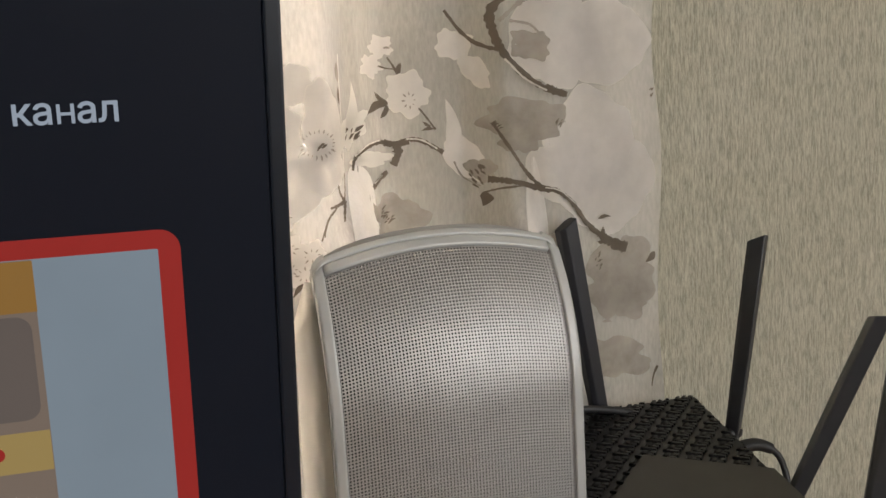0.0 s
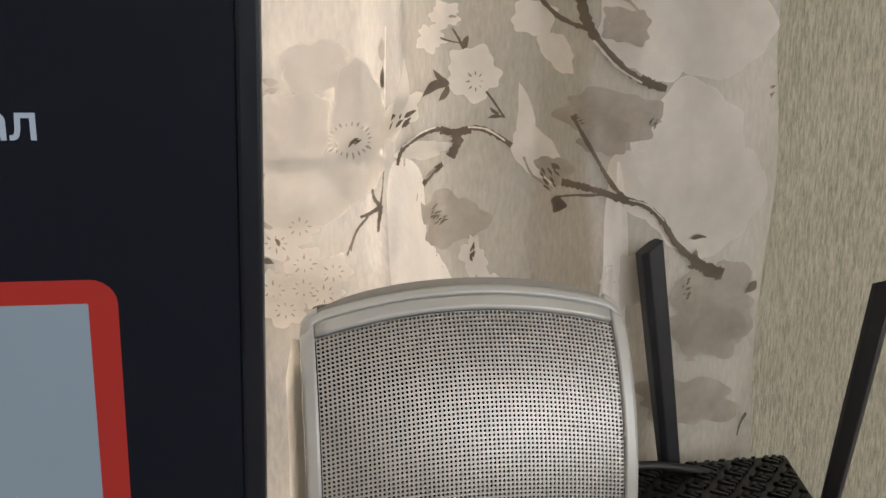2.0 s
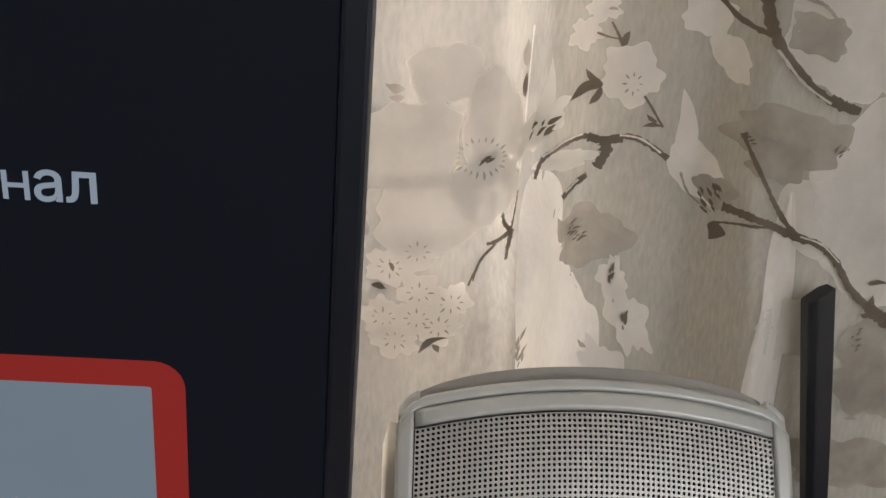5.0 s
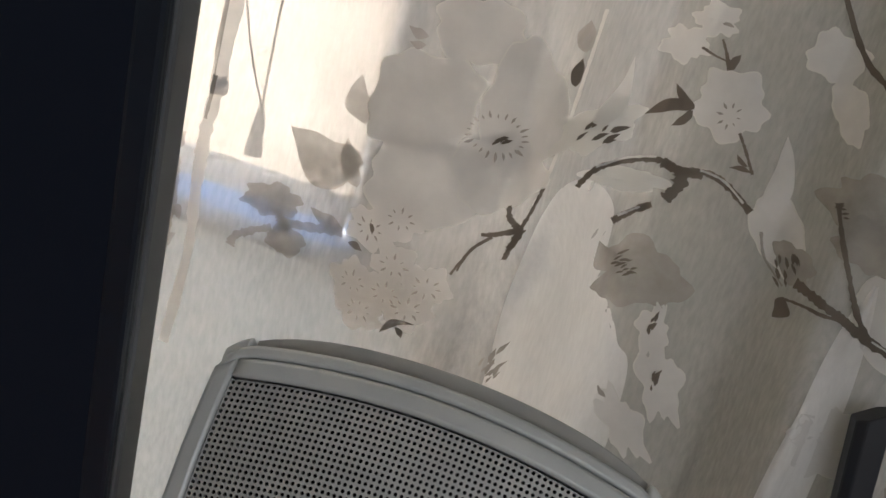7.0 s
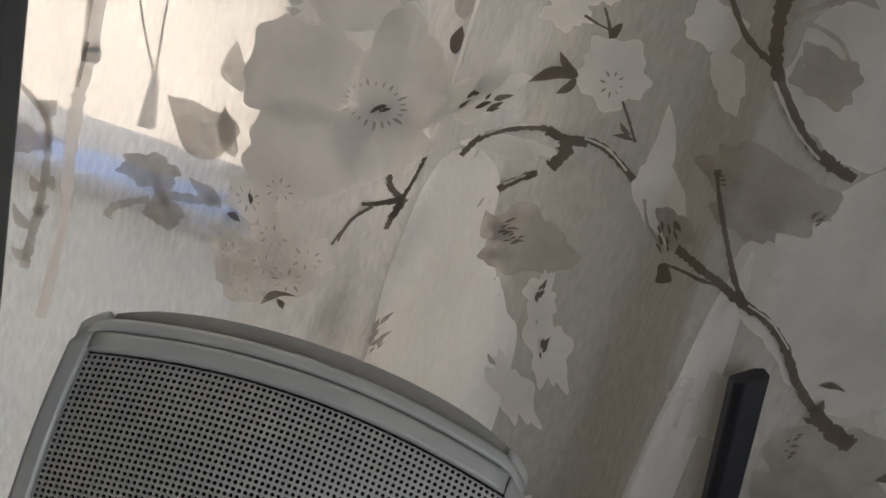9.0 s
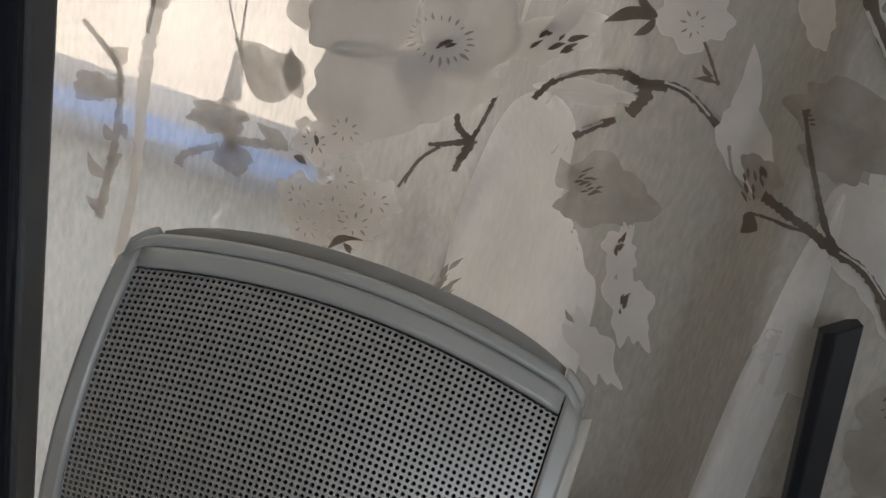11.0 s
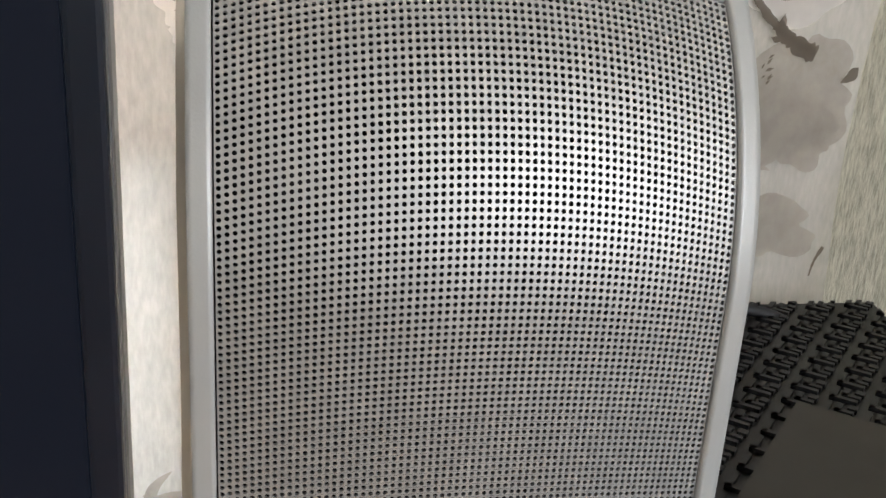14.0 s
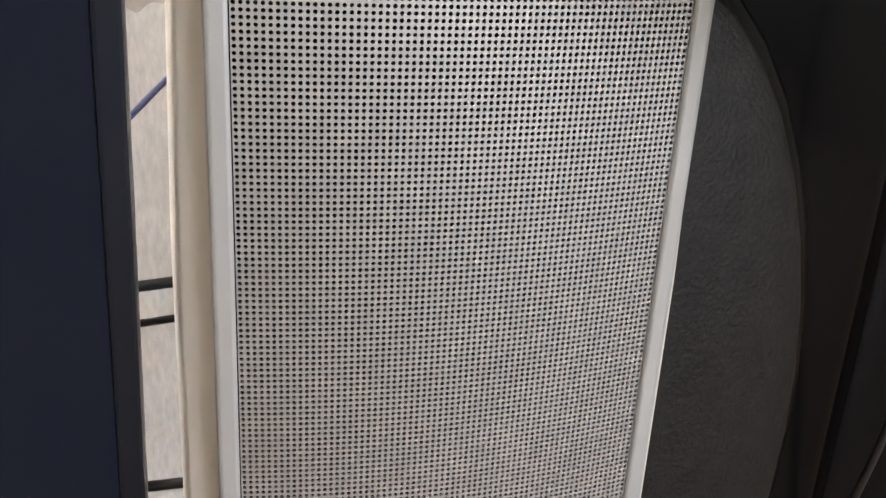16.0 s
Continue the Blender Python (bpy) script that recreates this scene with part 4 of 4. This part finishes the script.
# grey petal hanging low, with dangling buds
petal("petal", 0.0397, 0.3500, 0.0194, 0.0152, -9, 90, M_PRINT_GREY, 0.0016, 3, 0.16)
leaf(0.0312, 0.3484, 0.0184, 0.3645, 0.0076, M_PRINT_GREY, 0.0018, 0.10)
leaf(0.0361, 0.3439, 0.0237, 0.3423, 0.0054, M_PRINT_GREY, 0.0018, 0.10)
streaks(0.0302, 0.3525, 0.0049, 0.0067, 14, 91, 0.0036, None, False, 20)
petal("petal", 0.0521, 0.3277, 0.0112, 0.0061, -84, 92, M_PRINT, 0.0016, 4, 0.20)
petal("petal", 0.0630, 0.3055, 0.0187, 0.0089, -62, 93, M_PRINT, 0.0018, 5, 0.20)
petal("petal", 0.0538, 0.2797, 0.0178, 0.0081, 136, 94, M_PRINT, 0.0018, 5, 0.20)
streaks(0.0514, 0.3282, 0.0016, 0.0040, 6, 95, 0.0049, None, False, 80)
streaks(0.0604, 0.3039, 0.0014, 0.0040, 5, 96, 0.0054, None, False, 95)
streaks(-0.0048, 0.3210, 0.0040, 0.0072, 13, 97, 0.0045, M_PRINT_GREY, False, 60)
leaf(0.0430, 0.2898, 0.0377, 0.2950, 0.0022, M_PRINT_GREY, 0.0022, 0.10)
# closed bud on the long branch
petal("bud", 0.0869, 0.3862, 0.0175, 0.0097, -54, 100, M_PRINT, 0.0016, 3, 0.08)
leaf(0.0796, 0.3892, 0.0765, 0.4256, 0.0103, M_PRINT, 0.0014, -0.08)
petal("bud", 0.0953, 0.3784, 0.0081, 0.0069, -41, 101, M_PRINT_GREY, 0.0019, 3, 0.14)
twig(((0.0804, 0.3842), (0.0856, 0.3739), (0.0950, 0.3674)), 0.0014, 0.0009, 0.0022, "twig", M_PRINT_GREY, 25)
streaks(0.0924, 0.3761, 0.0036, 0.0090, 12, 102, 0.0040, None, False, -55)
# long branch falling to the hem
twig(((0.0983, 0.3722), (0.1074, 0.3713), (0.1161, 0.3691), (0.1262, 0.3657), (0.1358, 0.3634), (0.1474, 0.3546), (0.1596, 0.3392), (0.1736, 0.3279), (0.1908, 0.3192)), 0.0040, 0.0036, 0.0020, "branch", None, 20)
twig(((0.1282, 0.3663), (0.1383, 0.3633), (0.1498, 0.3536)), 0.0009, 0.0007, 0.0024, "pale_streak", M_PRINT_EDGE, 21)
twig(((0.1689, 0.3308), (0.1790, 0.3237), (0.1919, 0.3185)), 0.0045, 0.0081, 0.0021, "branch", None, 22)
leaf(0.1736, 0.3279, 0.1726, 0.3357, 0.0036, M_BRANCH, 0.0022, 0.10)
leaf(0.1734, 0.3251, 0.1676, 0.3258, 0.0027, M_BRANCH, 0.0022, 0.10)
leaf(0.1687, 0.3411, 0.1793, 0.3414, 0.0025, M_BRANCH, 0.0022, 0.10)
twig(((0.1010, 0.4093), (0.1068, 0.3969), (0.1135, 0.3850), (0.1204, 0.3735), (0.1266, 0.3662)), 0.0016, 0.0027, 0.0022, "twig", None, 23)
twig(((0.1152, 0.3683), (0.1043, 0.3667), (0.0973, 0.3637)), 0.0016, 0.0009, 0.0022, "twig", None, 24)
leaf(0.0967, 0.3642, 0.0954, 0.3540, 0.0054, M_BRANCH, 0.0022, 0.12)
# upper branch
twig(((0.1124, 0.4927), (0.1027, 0.4799), (0.1035, 0.4657), (0.1084, 0.4520), (0.1208, 0.4374), (0.1342, 0.4281), (0.1471, 0.4249)), 0.0050, 0.0036, 0.0020, "branch", None, 30)
twig(((0.1313, 0.4305), (0.1392, 0.4271), (0.1477, 0.4246)), 0.0054, 0.0036, 0.0021, "branch", None, 31)
twig(((0.1078, 0.4495), (0.1202, 0.4359), (0.1321, 0.4281)), 0.0014, 0.0011, 0.0024, "pale_streak", M_PRINT_EDGE, 32)
twig(((0.0782, 0.4825), (0.0936, 0.4621), (0.1055, 0.4549)), 0.0018, 0.0027, 0.0022, "twig", None, 33)
twig(((0.1061, 0.4734), (0.1127, 0.4787), (0.1212, 0.4856)), 0.0022, 0.0032, 0.0019, "twig", M_PRINT_GREY, 35)
twig(((0.1124, 0.4732), (0.1236, 0.4702), (0.1296, 0.4635)), 0.0018, 0.0014, 0.0019, "twig", M_PRINT_GREY, 36)
petal("petal", 0.0940, 0.4429, 0.0110, 0.0053, -64, 36, M_PRINT, 0.0014, 3, 0.12)
petal("petal", 0.0830, 0.4604, 0.0107, 0.0092, -20, 37, M_PRINT, 0.0012, 4, 0.12)
petal("petal", 0.1237, 0.4571, 0.0123, 0.0094, -19, 38, M_PRINT_GREY, 0.0012, 4, 0.14)
petal("petal", 0.1368, 0.4913, 0.0154, 0.0070, -27, 39, M_PRINT, 0.0010, 4, 0.14)
# grey blossoms at the hem side
petal("blossom", 0.1208, 0.4110, 0.0255, 0.0131, -5, 110, M_PRINT_GREY, 0.0016, 4, 0.12)
petal("blossom", 0.1158, 0.3992, 0.0121, 0.0102, -3, 111, M_PRINT_GREY, 0.0018, 4, 0.12)
streaks(0.1023, 0.4069, 0.0022, 0.0032, 5, 112, 0.0032, None, False, 40)
streaks(0.1399, 0.4062, 0.0049, 0.0032, 8, 113, 0.0027, None, False, 40)
petal("petal", 0.1423, 0.4584, 0.0321, 0.0287, -9, 114, M_PRINT, 0.0006, 5, 0.06)
petal("petal", 0.1646, 0.3888, 0.0334, 0.0391, -1, 115, M_PRINT, 0.0008, 5, 0.06)
petal("petal", 0.1450, 0.3751, 0.0264, 0.0195, -9, 122, M_PRINT, 0.0007, 4, 0.07)
petal("petal", 0.1768, 0.4573, 0.0368, 0.0267, 0, 117, M_PRINT, 0.0004, 4, 0.05)
petal("petal", 0.1763, 0.3669, 0.0378, 0.0353, -12, 123, M_PRINT, 0.0005, 4, 0.05)
petal("blossom", 0.1866, 0.2999, 0.0279, 0.0264, 16, 116, M_PRINT_GREY, 0.0016, 4, 0.14)
petal("blossom", 0.1836, 0.2888, 0.0276, 0.0160, -28, 118, M_PRINT_GREY, 0.0018, 4, 0.12)
streaks(0.1677, 0.3097, 0.0027, 0.0076, 8, 119, 0.0032, None, False, 40)
leaf(0.2140, 0.3134, 0.2065, 0.3065, 0.0049, M_BRANCH, 0.0022, 0.10)
petal("petal", 0.1740, 0.2446, 0.0367, 0.0145, -15, 120, M_PRINT_GREY, 0.0014, 4, 0.14)
twig(((0.2155, 0.2306), (0.2120, 0.2241), (0.2102, 0.2168)), 0.0022, 0.0009, 0.0020, "twig", None, 41)
leaf(0.1682, 0.2707, 0.1772, 0.2692, 0.0022, M_PRINT_GREY, 0.0016, 0.10)
streaks(0.2126, 0.4214, 0.0007, 0.0045, 6, 121, 0.0027, None, False, 40)
petal("petal", 0.1278, 0.3198, 0.0166, 0.0134, -51, 124, M_PRINT, 0.0012, 4, 0.16)
# sprigs on the far fold beside the screen
twig(((-0.1621, 0.3761), (-0.1530, 0.3677), (-0.1472, 0.3615), (-0.1452, 0.3508), (-0.1447, 0.3328), (-0.1458, 0.3162), (-0.1475, 0.2987)), 0.0022, 0.0040, 0.0016, "twig", M_PRINT_GREY, 40)
leaf(-0.1481, 0.3611, -0.1442, 0.3699, 0.0076, M_PRINT_GREY, 0.0018, 0.20)
petal("petal", -0.1548, 0.3516, 0.0097, 0.0058, 9, 131, M_PRINT_GREY, 0.0016, 3, 0.15)
leaf(-0.1455, 0.3395, -0.1404, 0.3341, 0.0049, M_PRINT_GREY, 0.0018, 0.15)
leaf(-0.1444, 0.3329, -0.1498, 0.3383, 0.0049, M_PRINT_GREY, 0.0018, 0.15)
leaf(-0.1452, 0.3211, -0.1407, 0.3282, 0.0049, M_PRINT_GREY, 0.0018, 0.15)
leaf(-0.1458, 0.3162, -0.1547, 0.3254, 0.0049, M_PRINT_GREY, 0.0018, 0.15)
leaf(-0.1457, 0.3041, -0.1534, 0.3070, 0.0049, M_PRINT_GREY, 0.0018, 0.15)
# gathered fold: bright ridge and shaded side painted as flat white and grey strokes
twig(((-0.1356, 0.62), (-0.1356, 0.4071), (-0.1357, 0.3925), (-0.1374, 0.3749), (-0.1371, 0.3529), (-0.1349, 0.3193), (-0.1389, 0.2782)), 0.0067, 0.0040, 0.0012, "fold_light_and_shade", M_PRINT, 41)
twig(((-0.1385, 0.62), (-0.1385, 0.4063), (-0.1375, 0.3941), (-0.1385, 0.3768)), 0.0018, 0.0014, 0.0014, "fold_light_and_shade", M_PRINT_GREY, 42)
petal("petal", -0.070, 0.150, 0.0120, 0.0100, 0, 133, M_PRINT_GREY, 0.0012, 4, 0.14)
leaf(-0.082, 0.150, -0.072, 0.168, 0.004, M_PRINT_GREY, 0.0018, 0.1)
